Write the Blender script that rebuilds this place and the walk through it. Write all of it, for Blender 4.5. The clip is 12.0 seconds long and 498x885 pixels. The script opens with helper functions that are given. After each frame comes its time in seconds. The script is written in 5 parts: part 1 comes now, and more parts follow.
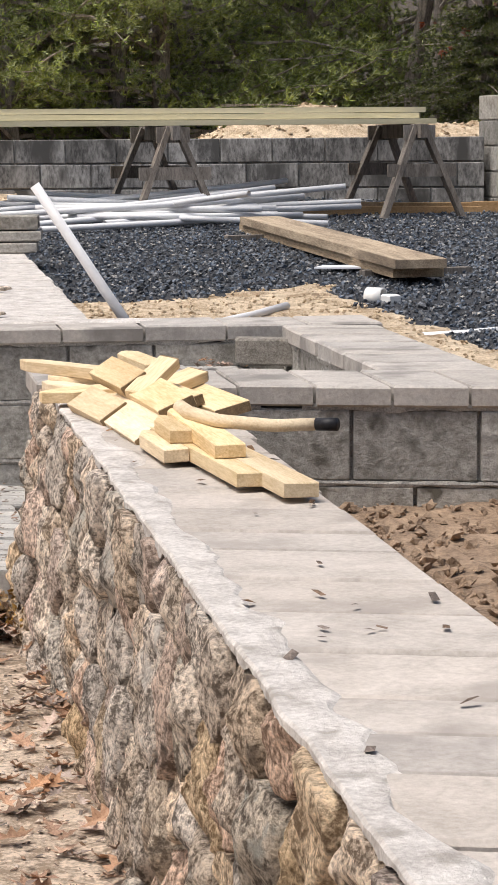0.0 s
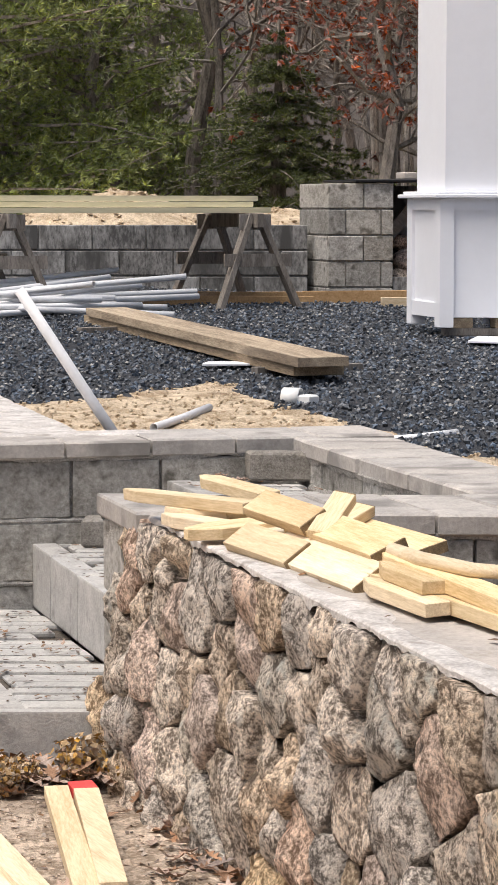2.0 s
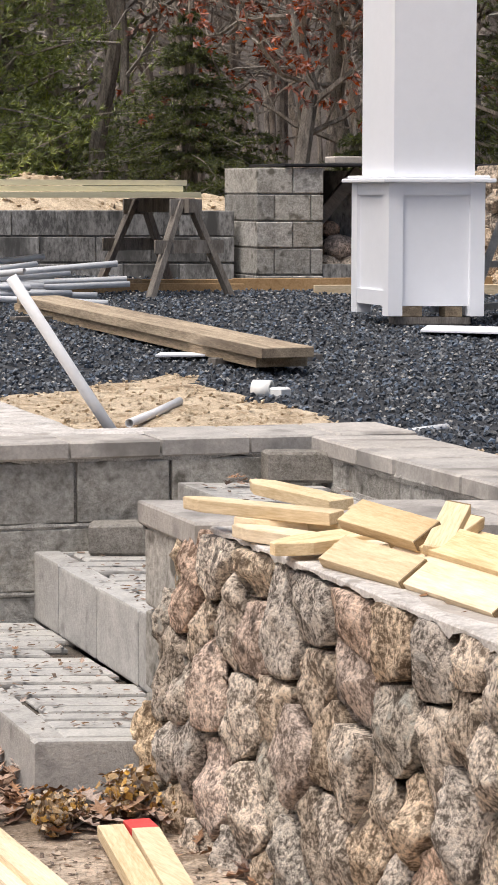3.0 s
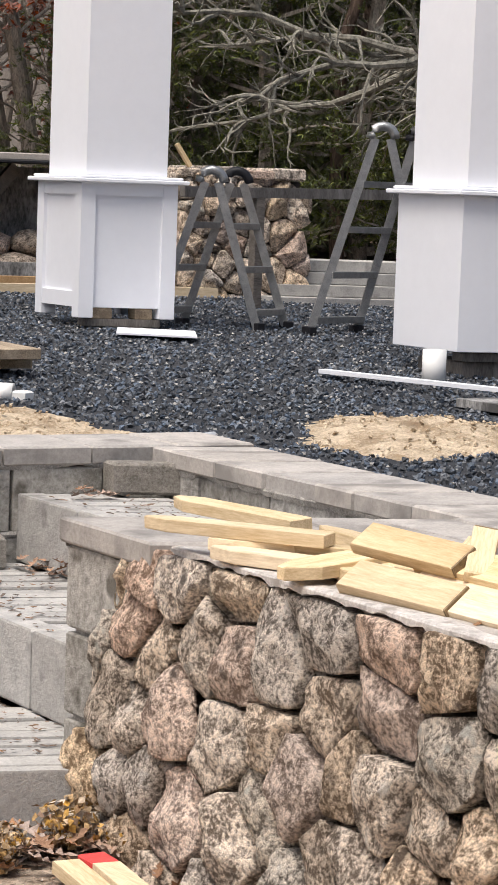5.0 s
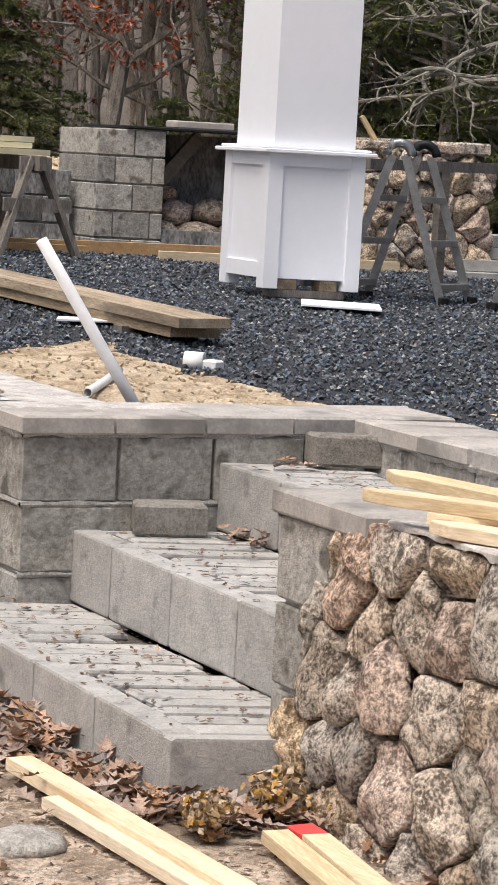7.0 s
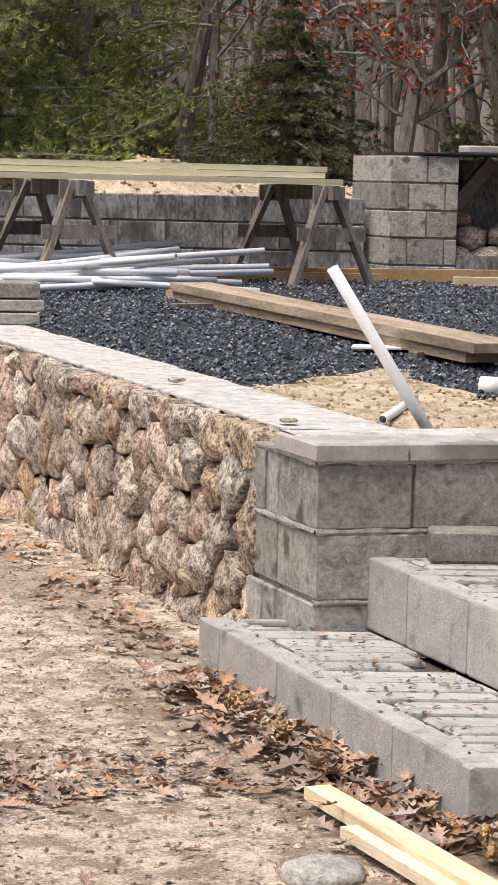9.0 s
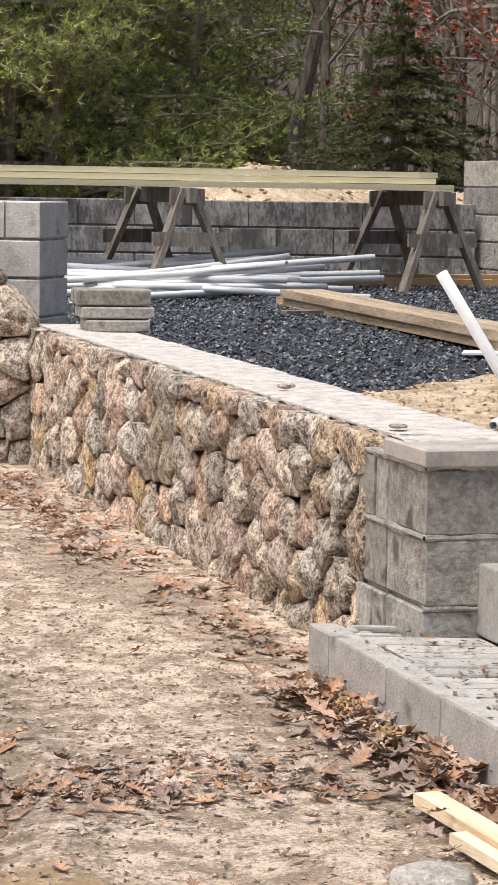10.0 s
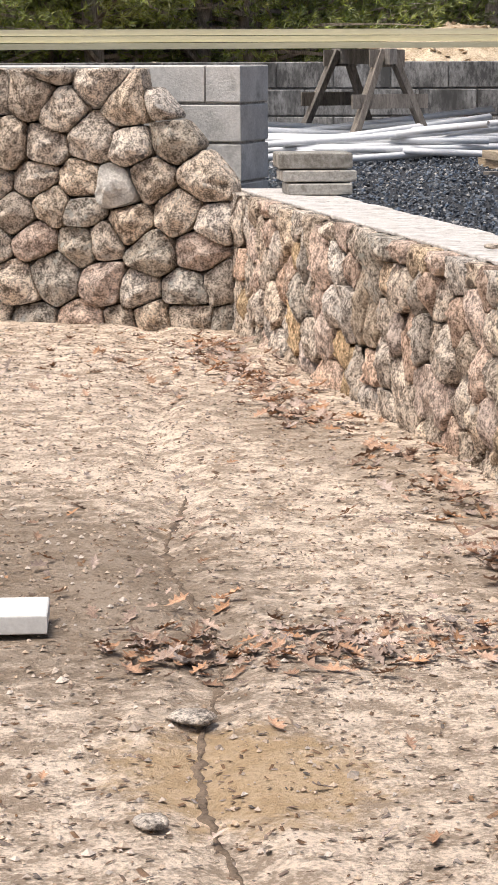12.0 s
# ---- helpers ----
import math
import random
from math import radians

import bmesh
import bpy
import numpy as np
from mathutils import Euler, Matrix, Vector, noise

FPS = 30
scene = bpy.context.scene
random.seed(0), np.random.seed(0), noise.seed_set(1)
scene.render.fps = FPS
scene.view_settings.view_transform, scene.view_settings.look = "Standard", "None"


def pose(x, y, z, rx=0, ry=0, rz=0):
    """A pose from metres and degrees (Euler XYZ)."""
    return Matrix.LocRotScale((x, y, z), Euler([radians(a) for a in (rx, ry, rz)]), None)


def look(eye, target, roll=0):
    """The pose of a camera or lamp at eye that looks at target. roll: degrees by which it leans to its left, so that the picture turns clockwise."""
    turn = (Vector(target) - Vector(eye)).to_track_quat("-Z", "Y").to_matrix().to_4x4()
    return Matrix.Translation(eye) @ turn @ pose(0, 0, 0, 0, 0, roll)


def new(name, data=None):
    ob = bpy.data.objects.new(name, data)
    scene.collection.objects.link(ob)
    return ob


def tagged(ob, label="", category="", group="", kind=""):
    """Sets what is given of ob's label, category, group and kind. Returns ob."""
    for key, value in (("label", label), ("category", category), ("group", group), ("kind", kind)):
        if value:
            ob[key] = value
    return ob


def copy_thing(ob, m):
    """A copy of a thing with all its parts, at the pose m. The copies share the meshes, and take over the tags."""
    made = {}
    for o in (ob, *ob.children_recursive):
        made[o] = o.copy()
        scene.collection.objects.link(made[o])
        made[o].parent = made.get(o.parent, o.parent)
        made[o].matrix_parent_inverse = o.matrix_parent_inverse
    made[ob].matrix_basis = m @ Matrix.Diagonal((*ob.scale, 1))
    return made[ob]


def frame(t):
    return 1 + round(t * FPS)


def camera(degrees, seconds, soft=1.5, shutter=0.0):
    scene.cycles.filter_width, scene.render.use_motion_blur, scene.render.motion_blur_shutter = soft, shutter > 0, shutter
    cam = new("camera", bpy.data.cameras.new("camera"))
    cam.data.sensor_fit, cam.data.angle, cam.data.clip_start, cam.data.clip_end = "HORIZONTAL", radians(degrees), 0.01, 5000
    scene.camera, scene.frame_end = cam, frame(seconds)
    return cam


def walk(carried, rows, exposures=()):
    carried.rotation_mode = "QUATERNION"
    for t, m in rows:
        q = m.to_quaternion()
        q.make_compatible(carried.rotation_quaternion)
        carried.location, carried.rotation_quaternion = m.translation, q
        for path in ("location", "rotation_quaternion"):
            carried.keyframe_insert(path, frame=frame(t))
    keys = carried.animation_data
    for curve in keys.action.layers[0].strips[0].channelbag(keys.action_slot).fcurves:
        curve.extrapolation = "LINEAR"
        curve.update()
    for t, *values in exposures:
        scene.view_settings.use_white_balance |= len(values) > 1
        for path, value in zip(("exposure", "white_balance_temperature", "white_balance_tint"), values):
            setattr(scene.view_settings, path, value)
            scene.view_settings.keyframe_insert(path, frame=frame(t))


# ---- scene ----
cam = camera(12.0, 12.0)
PATH = [
    (0, (-1.322, -7.908, 1.355), (-0.776, -6.002, 1.094), -0.5),
    (0.5, (-1.514, -7.73, 1.36), (-0.903, -5.84, 1.119), -0.4),
    (1, (-1.67, -7.557, 1.394), (-0.981, -5.692, 1.177), -0.4),
    (1.5, (-1.91, -7.384, 1.406), (-1.157, -5.543, 1.204), -0.1),
    (2, (-2.209, -7.19, 1.455), (-1.411, -5.367, 1.255), -0.0),
    (2.5, (-2.332, -6.895, 1.434), (-1.482, -5.096, 1.23), 0.3),
    (2.7, (-2.348, -6.726, 1.435), (-1.48, -4.936, 1.228), 0.2),
    (4.3, (-2.922, -6.079, 1.446), (-1.838, -4.413, 1.232), 0.9),
    (4.5, (-2.971, -6.005, 1.448), (-1.854, -4.36, 1.234), 1.1),
    (5, (-3.1, -5.857, 1.447), (-1.866, -4.297, 1.24), 2.1),
    (5.5, (-3.125, -5.818, 1.444), (-1.881, -4.266, 1.234), 2.9),
    (6, (-3.152, -5.809, 1.444), (-1.929, -4.242, 1.22), 3.3),
    (6.5, (-3.172, -5.788, 1.442), (-1.995, -4.187, 1.211), 3.3),
    (7, (-3.193, -5.769, 1.439), (-2.068, -4.133, 1.203), 3.2),
    (7.5, (-3.199, -5.766, 1.436), (-2.131, -4.092, 1.198), 2.8),
    (7.7, (-3.201, -5.772, 1.44), (-2.156, -4.083, 1.202), 2.5),
    (9.5, (-3.152, -5.747, 1.429), (-2.289, -3.955, 1.212), 1.1),
    (10, (-3.152, -5.755, 1.428), (-2.329, -3.945, 1.21), 0.9),
    (10.5, (-3.162, -5.758, 1.432), (-2.373, -3.934, 1.203), 0.8),
    (11, (-3.159, -5.747, 1.423), (-2.416, -3.907, 1.174), 0.6),
    (11.5, (-3.159, -5.74, 1.416), (-2.458, -3.889, 1.131), 0.3),
    (12, (-3.176, -5.723, 1.41), (-2.512, -3.865, 1.08), -0.3),
]
EXPOSURES = [(0, 0.30), (2.5, 0.32), (4.5, 0.35), (6.5, 0.30), (9.5, 0.41), (11, 0.45), (12, 0.51)]
walk(cam, [(t, look(eye, target, roll)) for t, eye, target, roll in PATH], exposures=EXPOSURES)

# ---- light ----
world = bpy.data.worlds.new("world")
scene.world = world
world.use_nodes = True
wn = world.node_tree
sky = wn.nodes.new("ShaderNodeTexSky")
sky.sky_type, sky.sun_disc = "NISHITA", False
sky.sun_elevation, sky.sun_rotation = radians(60), radians(270)
sky.air_density, sky.dust_density, sky.ozone_density = 1.0, 5.5, 0.7
wn.links.new(sky.outputs[0], wn.nodes["Background"].inputs[0])
wn.nodes["Background"].inputs[1].default_value = 0.102
sun = new("sun", bpy.data.lights.new("sun", "SUN"))
sun.data.energy, sun.data.angle, sun.data.color = 2.7, radians(30), (1.0, 0.955, 0.905)
sun.matrix_basis = look((0, 0, 0), (0.45, 0.18, -1.4))

# ---- materials ----


def material(name, low, high, size, rough=0.85, bump=0.3, fine=8.0, stretch=(1, 1, 1), vary=0.0, island=0.0, stain=None, stain_size=1.0, stain_at=0.6, metal=0.0, spec=0.3, sharp=1.0, relief=0.08):
    """A surface of two colours mixed by noise of the given size in metres, with finer grain, relief and stains."""
    m = bpy.data.materials.new(name)
    m.use_nodes = True
    n, k = m.node_tree.nodes, m.node_tree.links
    b = n["Principled BSDF"]
    co = n.new("ShaderNodeTexCoord")
    mp = n.new("ShaderNodeMapping")
    mp.inputs["Scale"].default_value = stretch
    info = n.new("ShaderNodeObjectInfo")
    off = n.new("ShaderNodeVectorMath")
    off.operation = "ADD"
    sc = n.new("ShaderNodeVectorMath")
    sc.operation = "SCALE"
    sc.inputs["Scale"].default_value = 37.0
    cmb = n.new("ShaderNodeCombineXYZ")
    for i in range(3):
        k.new(info.outputs["Random"], cmb.inputs[i])
    k.new(cmb.outputs[0], sc.inputs[0])
    k.new(co.outputs["Object"], off.inputs[0])
    k.new(sc.outputs[0], off.inputs[1])
    k.new(off.outputs[0], mp.inputs[0])
    big = n.new("ShaderNodeTexNoise")
    big.inputs["Scale"].default_value, big.inputs["Detail"].default_value, big.inputs["Roughness"].default_value = 1 / size, 6, 0.6
    small = n.new("ShaderNodeTexNoise")
    small.inputs["Scale"].default_value, small.inputs["Detail"].default_value, small.inputs["Roughness"].default_value = fine / size, 8, 0.7
    for t in (big, small):
        k.new(mp.outputs[0], t.inputs["Vector"])
    add = n.new("ShaderNodeMath")
    add.operation = "ADD"
    k.new(big.outputs[0], add.inputs[0])
    k.new(small.outputs[0], add.inputs[1])
    ramp = n.new("ShaderNodeMapRange")
    ramp.inputs["From Min"].default_value, ramp.inputs["From Max"].default_value = 1 - 0.28 / sharp, 1 + 0.28 / sharp
    k.new(add.outputs[0], ramp.inputs["Value"])
    mix = n.new("ShaderNodeMix")
    mix.data_type = "RGBA"
    mix.inputs["A"].default_value, mix.inputs["B"].default_value = (*low, 1), (*high, 1)
    k.new(ramp.outputs[0], mix.inputs["Factor"])
    out = mix.outputs["Result"]
    if stain:
        st = n.new("ShaderNodeTexNoise")
        st.inputs["Scale"].default_value, st.inputs["Detail"].default_value = 1 / stain_size, 5
        k.new(mp.outputs[0], st.inputs["Vector"])
        sr = n.new("ShaderNodeMapRange")
        sr.inputs["From Min"].default_value, sr.inputs["From Max"].default_value = stain_at, stain_at + 0.12
        k.new(st.outputs[0], sr.inputs["Value"])
        mx = n.new("ShaderNodeMix")
        mx.data_type = "RGBA"
        mx.inputs["B"].default_value = (*stain, 1)
        k.new(sr.outputs[0], mx.inputs["Factor"])
        k.new(out, mx.inputs["A"])
        out = mx.outputs["Result"]
    if vary or island:
        hsv = n.new("ShaderNodeHueSaturation")
        src = info.outputs["Random"]
        if island:
            src = n.new("ShaderNodeNewGeometry").outputs["Random Per Island"]
        amount = vary or island
        vr = n.new("ShaderNodeMapRange")
        vr.inputs["To Min"].default_value, vr.inputs["To Max"].default_value = 1 - amount, 1 + amount
        k.new(src, vr.inputs["Value"])
        k.new(vr.outputs[0], hsv.inputs["Value"])
        frac = n.new("ShaderNodeMath")
        frac.operation = "MULTIPLY_ADD"
        frac.inputs[1].default_value, frac.inputs[2].default_value = 7.31, 0.0
        k.new(src, frac.inputs[0])
        fr = n.new("ShaderNodeMath")
        fr.operation = "FRACT"
        k.new(frac.outputs[0], fr.inputs[0])
        vs = n.new("ShaderNodeMapRange")
        vs.inputs["To Min"].default_value, vs.inputs["To Max"].default_value = 1 - amount * 1.2, 1 + amount * 1.2
        k.new(fr.outputs[0], vs.inputs["Value"])
        k.new(vs.outputs[0], hsv.inputs["Saturation"])
        k.new(out, hsv.inputs["Color"])
        out = hsv.outputs[0]
    k.new(out, b.inputs["Base Color"])
    b.inputs["Roughness"].default_value, b.inputs["Metallic"].default_value = rough, metal
    b.inputs["Specular IOR Level"].default_value = spec
    if bump:
        bp = n.new("ShaderNodeBump")
        bp.inputs["Strength"].default_value, bp.inputs["Distance"].default_value = bump, size * relief
        k.new(add.outputs[0], bp.inputs["Height"])
        k.new(bp.outputs[0], b.inputs["Normal"])
    return m


BLOCK = material("concrete_block", (0.215, 0.203, 0.18), (0.51, 0.49, 0.455), 0.10, vary=0.2, stain=(0.135, 0.126, 0.108), stain_size=0.10, stain_at=0.565, sharp=1.4, fine=6, bump=0.7, relief=0.12)
OLD_BLOCK = material("weathered_block", (0.085, 0.083, 0.081), (0.34, 0.332, 0.32), 0.18, stretch=(1, 1, 0.4), vary=0.3, stain=(0.075, 0.073, 0.07), stain_size=0.25, stain_at=0.52, sharp=1.5)
STEP_BLOCK = material("step_block", (0.31, 0.30, 0.285), (0.50, 0.485, 0.46), 0.08, vary=0.1, stain=(0.22, 0.21, 0.20), stain_size=0.12, stain_at=0.6, bump=0.5)
PALE_BLOCK = material("pale_block", (0.40, 0.39, 0.375), (0.66, 0.645, 0.62), 0.10, vary=0.1, stain=(0.30, 0.29, 0.275), stain_size=0.14, stain_at=0.6, bump=0.5)
CAP = material("cap_block", (0.33, 0.30, 0.27), (0.54, 0.495, 0.455), 0.12, vary=0.10, stain=(0.32, 0.29, 0.265), stain_size=0.2, stain_at=0.56, fine=10)
GREYCAP = material("grey_cap_block", (0.30, 0.28, 0.26), (0.52, 0.485, 0.45), 0.12, vary=0.12, stain=(0.24, 0.225, 0.21), stain_size=0.22, stain_at=0.54, fine=10)
DARK_BLOCK = material("dark_block", (0.15, 0.135, 0.115), (0.33, 0.305, 0.27), 0.06, vary=0.1, bump=0.7, sharp=1.3)
MORTAR = material("mortar", (0.22, 0.21, 0.195), (0.44, 0.42, 0.39), 0.04, bump=0.8, sharp=1.6)
LIME = material("lime_mortar", (0.42, 0.39, 0.365), (0.70, 0.665, 0.63), 0.07, bump=0.8, stain=(0.36, 0.33, 0.30), stain_size=0.05, stain_at=0.56, sharp=1.3)
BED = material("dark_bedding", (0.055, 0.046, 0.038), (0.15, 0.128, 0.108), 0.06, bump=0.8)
STONES = [
    material("granite_tan", (0.17, 0.125, 0.09), (0.89, 0.74, 0.59), 0.038, vary=0.22, stain=(0.12, 0.094, 0.075), stain_size=0.05, stain_at=0.585, bump=1.0, sharp=1.9, fine=4, relief=0.35),
    material("granite_grey", (0.15, 0.118, 0.092), (0.84, 0.72, 0.60), 0.036, vary=0.22, stain=(0.60, 0.55, 0.49), stain_size=0.045, stain_at=0.60, bump=1.0, sharp=1.9, fine=4, relief=0.35),
    material("granite_pink", (0.21, 0.145, 0.11), (0.88, 0.69, 0.565), 0.038, vary=0.2, stain=(0.10, 0.076, 0.062), stain_size=0.05, stain_at=0.60, bump=1.0, sharp=1.8, fine=4, relief=0.35),
    material("granite_ochre", (0.21, 0.143, 0.087), (0.86, 0.68, 0.48), 0.04, vary=0.2, stain=(0.12, 0.082, 0.052), stain_size=0.05, stain_at=0.60, bump=1.0, sharp=1.8, fine=4, relief=0.35),
    material("granite_lichen", (0.125, 0.103, 0.083), (0.78, 0.69, 0.58), 0.042, vary=0.2, stain=(0.50, 0.49, 0.44), stain_size=0.04, stain_at=0.57, bump=1.0, sharp=1.8, fine=4, relief=0.35),
]
PALE_STONE = material("granite_pale", (0.44, 0.41, 0.37), (0.80, 0.76, 0.70), 0.05, stain=(0.30, 0.27, 0.24), stain_size=0.07, stain_at=0.62, bump=1.0, sharp=1.4, fine=4, relief=0.3)
GROUND = material("trodden_soil", (0.37, 0.282, 0.206), (0.88, 0.725, 0.585), 0.09, fine=7, stain=(0.13, 0.096, 0.07), stain_size=0.035, stain_at=0.615, bump=1.0, sharp=2.4, relief=0.2)
GRIT = material("soil_crumbs", (0.30, 0.235, 0.18), (0.62, 0.51, 0.42), 0.05, island=0.28)
SAND = material("yellow_sand", (0.42, 0.305, 0.19), (0.84, 0.70, 0.52), 0.15, fine=9, stain=(0.30, 0.21, 0.13), stain_size=0.2, stain_at=0.6, bump=1.0, sharp=1.6, relief=0.15)
# dark brown rut strip, with the shade of the crack in its colour
RUT_SHADE = material("rut_shade", (0.07, 0.05, 0.035), (0.26, 0.19, 0.135), 0.06, bump=1.0)
LOAM = material("brown_loam", (0.15, 0.10, 0.066), (0.50, 0.365, 0.255), 0.12, fine=10, bump=1.0)
GRAVEL = material("gravel_bed", (0.014, 0.015, 0.018), (0.06, 0.064, 0.072), 0.05, bump=1.0)
CHIP = material("crushed_stone", (0.034, 0.039, 0.049), (0.16, 0.18, 0.208), 0.03, rough=0.6, island=0.65, bump=0.3)
LITTER = material("forest_floor", (0.07, 0.045, 0.03), (0.20, 0.135, 0.09), 0.5, fine=12, bump=1.0)
PINE = material("fresh_pine", (0.52, 0.39, 0.23), (0.81, 0.675, 0.475), 0.035, stretch=(1, 0.1, 1), vary=0.18, bump=0.2, rough=0.7, stain=(0.46, 0.33, 0.19), stain_size=0.05, stain_at=0.64)
TANPINE = material("tan_pine", (0.47, 0.345, 0.20), (0.70, 0.56, 0.375), 0.04, stretch=(1, 0.12, 1), vary=0.1, bump=0.2, rough=0.7, stain=(0.30, 0.19, 0.10), stain_size=0.025, stain_at=0.68)
ENDGRAIN = material("end_grain", (0.12, 0.085, 0.05), (0.34, 0.245, 0.14), 0.02, bump=0.3)
PLANK = material("weathered_plank", (0.26, 0.20, 0.14), (0.56, 0.45, 0.32), 0.06, stretch=(1, 0.12, 1), vary=0.12, stain=(0.18, 0.14, 0.105), stain_size=0.2, stain_at=0.58, sharp=1.4)
TREATED = material("treated_lumber", (0.64, 0.585, 0.40), (0.80, 0.745, 0.545), 0.06, stretch=(1, 0.1, 1), vary=0.10, bump=0.15)
CEDAR = material("orange_lumber", (0.34, 0.20, 0.09), (0.58, 0.38, 0.20), 0.1, stretch=(0.15, 1, 1), vary=0.15)
GREYWOOD = material("grey_wood", (0.10, 0.088, 0.077), (0.29, 0.26, 0.23), 0.05, stretch=(1, 1, 0.2), vary=0.15, stain=(0.30, 0.28, 0.255), stain_size=0.1, stain_at=0.62)
WHITE = material("white_paint", (0.80, 0.815, 0.86), (0.83, 0.845, 0.89), 0.6, rough=0.45, bump=0.02)
WHITEWASH = material("primed_wood", (0.62, 0.61, 0.58), (0.76, 0.755, 0.73), 0.08, vary=0.05, bump=0.2)
PVC = material("grey_pvc", (0.70, 0.705, 0.72), (0.82, 0.825, 0.84), 0.2, rough=0.4, bump=0.02, vary=0.08, stain=(0.46, 0.44, 0.42), stain_size=0.15, stain_at=0.65)
WHITEPVC = material("white_pvc", (0.76, 0.76, 0.75), (0.82, 0.82, 0.80), 0.2, rough=0.35, bump=0.02)
ALU = material("aluminium", (0.30, 0.30, 0.295), (0.52, 0.52, 0.51), 0.05, rough=0.35, metal=0.75, bump=0.1)
BLACK = material("black_plastic", (0.01, 0.01, 0.012), (0.025, 0.025, 0.03), 0.05, rough=0.5, bump=0.05)
RED = material("red_paint", (0.62, 0.05, 0.05), (0.75, 0.10, 0.09), 0.05, rough=0.6, bump=0.05)
LEAF = material("dry_leaf", (0.17, 0.105, 0.075), (0.48, 0.335, 0.25), 0.04, island=0.35, bump=0.2)
CHIPS = material("bark_chips", (0.055, 0.037, 0.027), (0.26, 0.18, 0.13), 0.03, island=0.4, bump=0.2)
BLOOM = material("dried_bloom", (0.22, 0.14, 0.07), (0.56, 0.40, 0.23), 0.03, island=0.4, bump=0.2)
BARK = material("bark", (0.12, 0.104, 0.088), (0.42, 0.37, 0.32), 0.06, stretch=(1, 1, 0.25), vary=0.2, bump=0.9, sharp=1.4)
REDBARK = material("cedar_bark", (0.05, 0.034, 0.026), (0.17, 0.118, 0.09), 0.06, stretch=(1, 1, 0.15), bump=1.0, sharp=1.5)
LICHEN = material("lichen_bark", (0.09, 0.082, 0.067), (0.34, 0.325, 0.27), 0.05, bump=0.6, sharp=1.6)
NEEDLE = material("pine_needles", (0.13, 0.17, 0.055), (0.48, 0.53, 0.20), 0.7, rough=0.6, island=0.3, bump=0, sharp=1.6)
NEEDLE_DARK = material("spruce_needles", (0.055, 0.07, 0.027), (0.18, 0.20, 0.08), 0.4, rough=0.6, island=0.5, bump=0)
REDLEAF = material("russet_leaves", (0.22, 0.085, 0.06), (0.48, 0.215, 0.16), 0.3, island=0.4, bump=0)
FARWOOD = material("far_woods", (0.17, 0.152, 0.135), (0.33, 0.298, 0.27), 0.45, stretch=(1, 1, 0.6), bump=0, sharp=1.0)
SHINGLE = material("grey_siding", (0.16, 0.165, 0.17), (0.25, 0.255, 0.26), 0.3, stretch=(0.2, 0.2, 1), bump=0.2)


def patch(m, centre, radii, colour, size=0.12, soft=0.5, amount=0.78):
    """Lays a ragged patch of another colour into a ground material, at a place in the plan."""
    n, k = m.node_tree.nodes, m.node_tree.links
    b = n["Principled BSDF"]
    src = b.inputs["Base Color"].links[0].from_socket
    co = n.new("ShaderNodeTexCoord")
    mp = n.new("ShaderNodeMapping")
    mp.inputs["Location"].default_value = (-centre[0] / radii[0], -centre[1] / radii[1], 0)
    mp.inputs["Scale"].default_value = (1 / radii[0], 1 / radii[1], 0)
    k.new(co.outputs["Object"], mp.inputs[0])
    ln = n.new("ShaderNodeVectorMath")
    ln.operation = "LENGTH"
    k.new(mp.outputs[0], ln.inputs[0])
    ns = n.new("ShaderNodeTexNoise")
    ns.inputs["Scale"].default_value, ns.inputs["Detail"].default_value, ns.inputs["Roughness"].default_value = 1 / size, 8, 0.7
    k.new(co.outputs["Object"], ns.inputs["Vector"])
    ad = n.new("ShaderNodeMath")
    ad.operation = "MULTIPLY_ADD"
    ad.inputs[1].default_value = 2.4
    k.new(ns.outputs[0], ad.inputs[0])
    k.new(ln.outputs["Value"], ad.inputs[2])
    mr = n.new("ShaderNodeMapRange")
    mr.inputs["From Min"].default_value, mr.inputs["From Max"].default_value = 2.2 + soft * 0.5, 2.2 - soft * 0.5
    mr.inputs["To Max"].default_value = amount
    k.new(ad.outputs[0], mr.inputs["Value"])
    mx = n.new("ShaderNodeMix")
    mx.data_type = "RGBA"
    mx.inputs["B"].default_value = (*colour, 1)
    k.new(mr.outputs[0], mx.inputs["Factor"])
    k.new(src, mx.inputs["A"])
    k.new(mx.outputs["Result"], b.inputs["Base Color"])


patch(GROUND, (-1.66, 0.35), (0.6, 1.35), (0.19, 0.138, 0.092), 0.07, amount=0.7)
patch(GROUND, (-1.68, -1.5), (0.24, 0.32), (0.50, 0.345, 0.19), 0.06)
patch(GROUND, (-0.42, -0.9), (0.24, 1.2), (0.20, 0.145, 0.10), amount=0.5)
patch(GROUND, (-0.12, 1.8), (0.16, 1.7), (0.24, 0.18, 0.125), amount=0.5)

# ---- shapes ----
U, V = Vector((0.91, -0.414)), Vector((0.118, 0.993))


def at(u, v):
    """The place in the plan that lies u along the block walls and v along the stone walls."""
    return u * U + v * V


def part(name, bm, mat, parent, label=""):
    me = bpy.data.meshes.new(name)
    bm.to_mesh(me)
    bm.free()
    for m in mat if isinstance(mat, (list, tuple)) else [mat]:
        me.materials.append(m)
    ob = new(name, me)
    ob.parent = parent
    if label:
        ob["label"] = label
    return ob


def thing(name, label, category, group="", kind="", m=None):
    ob = new(name)
    ob.empty_display_size = 0.1
    if m is not None:
        ob.matrix_basis = m
    return tagged(ob, label, category, group, kind)


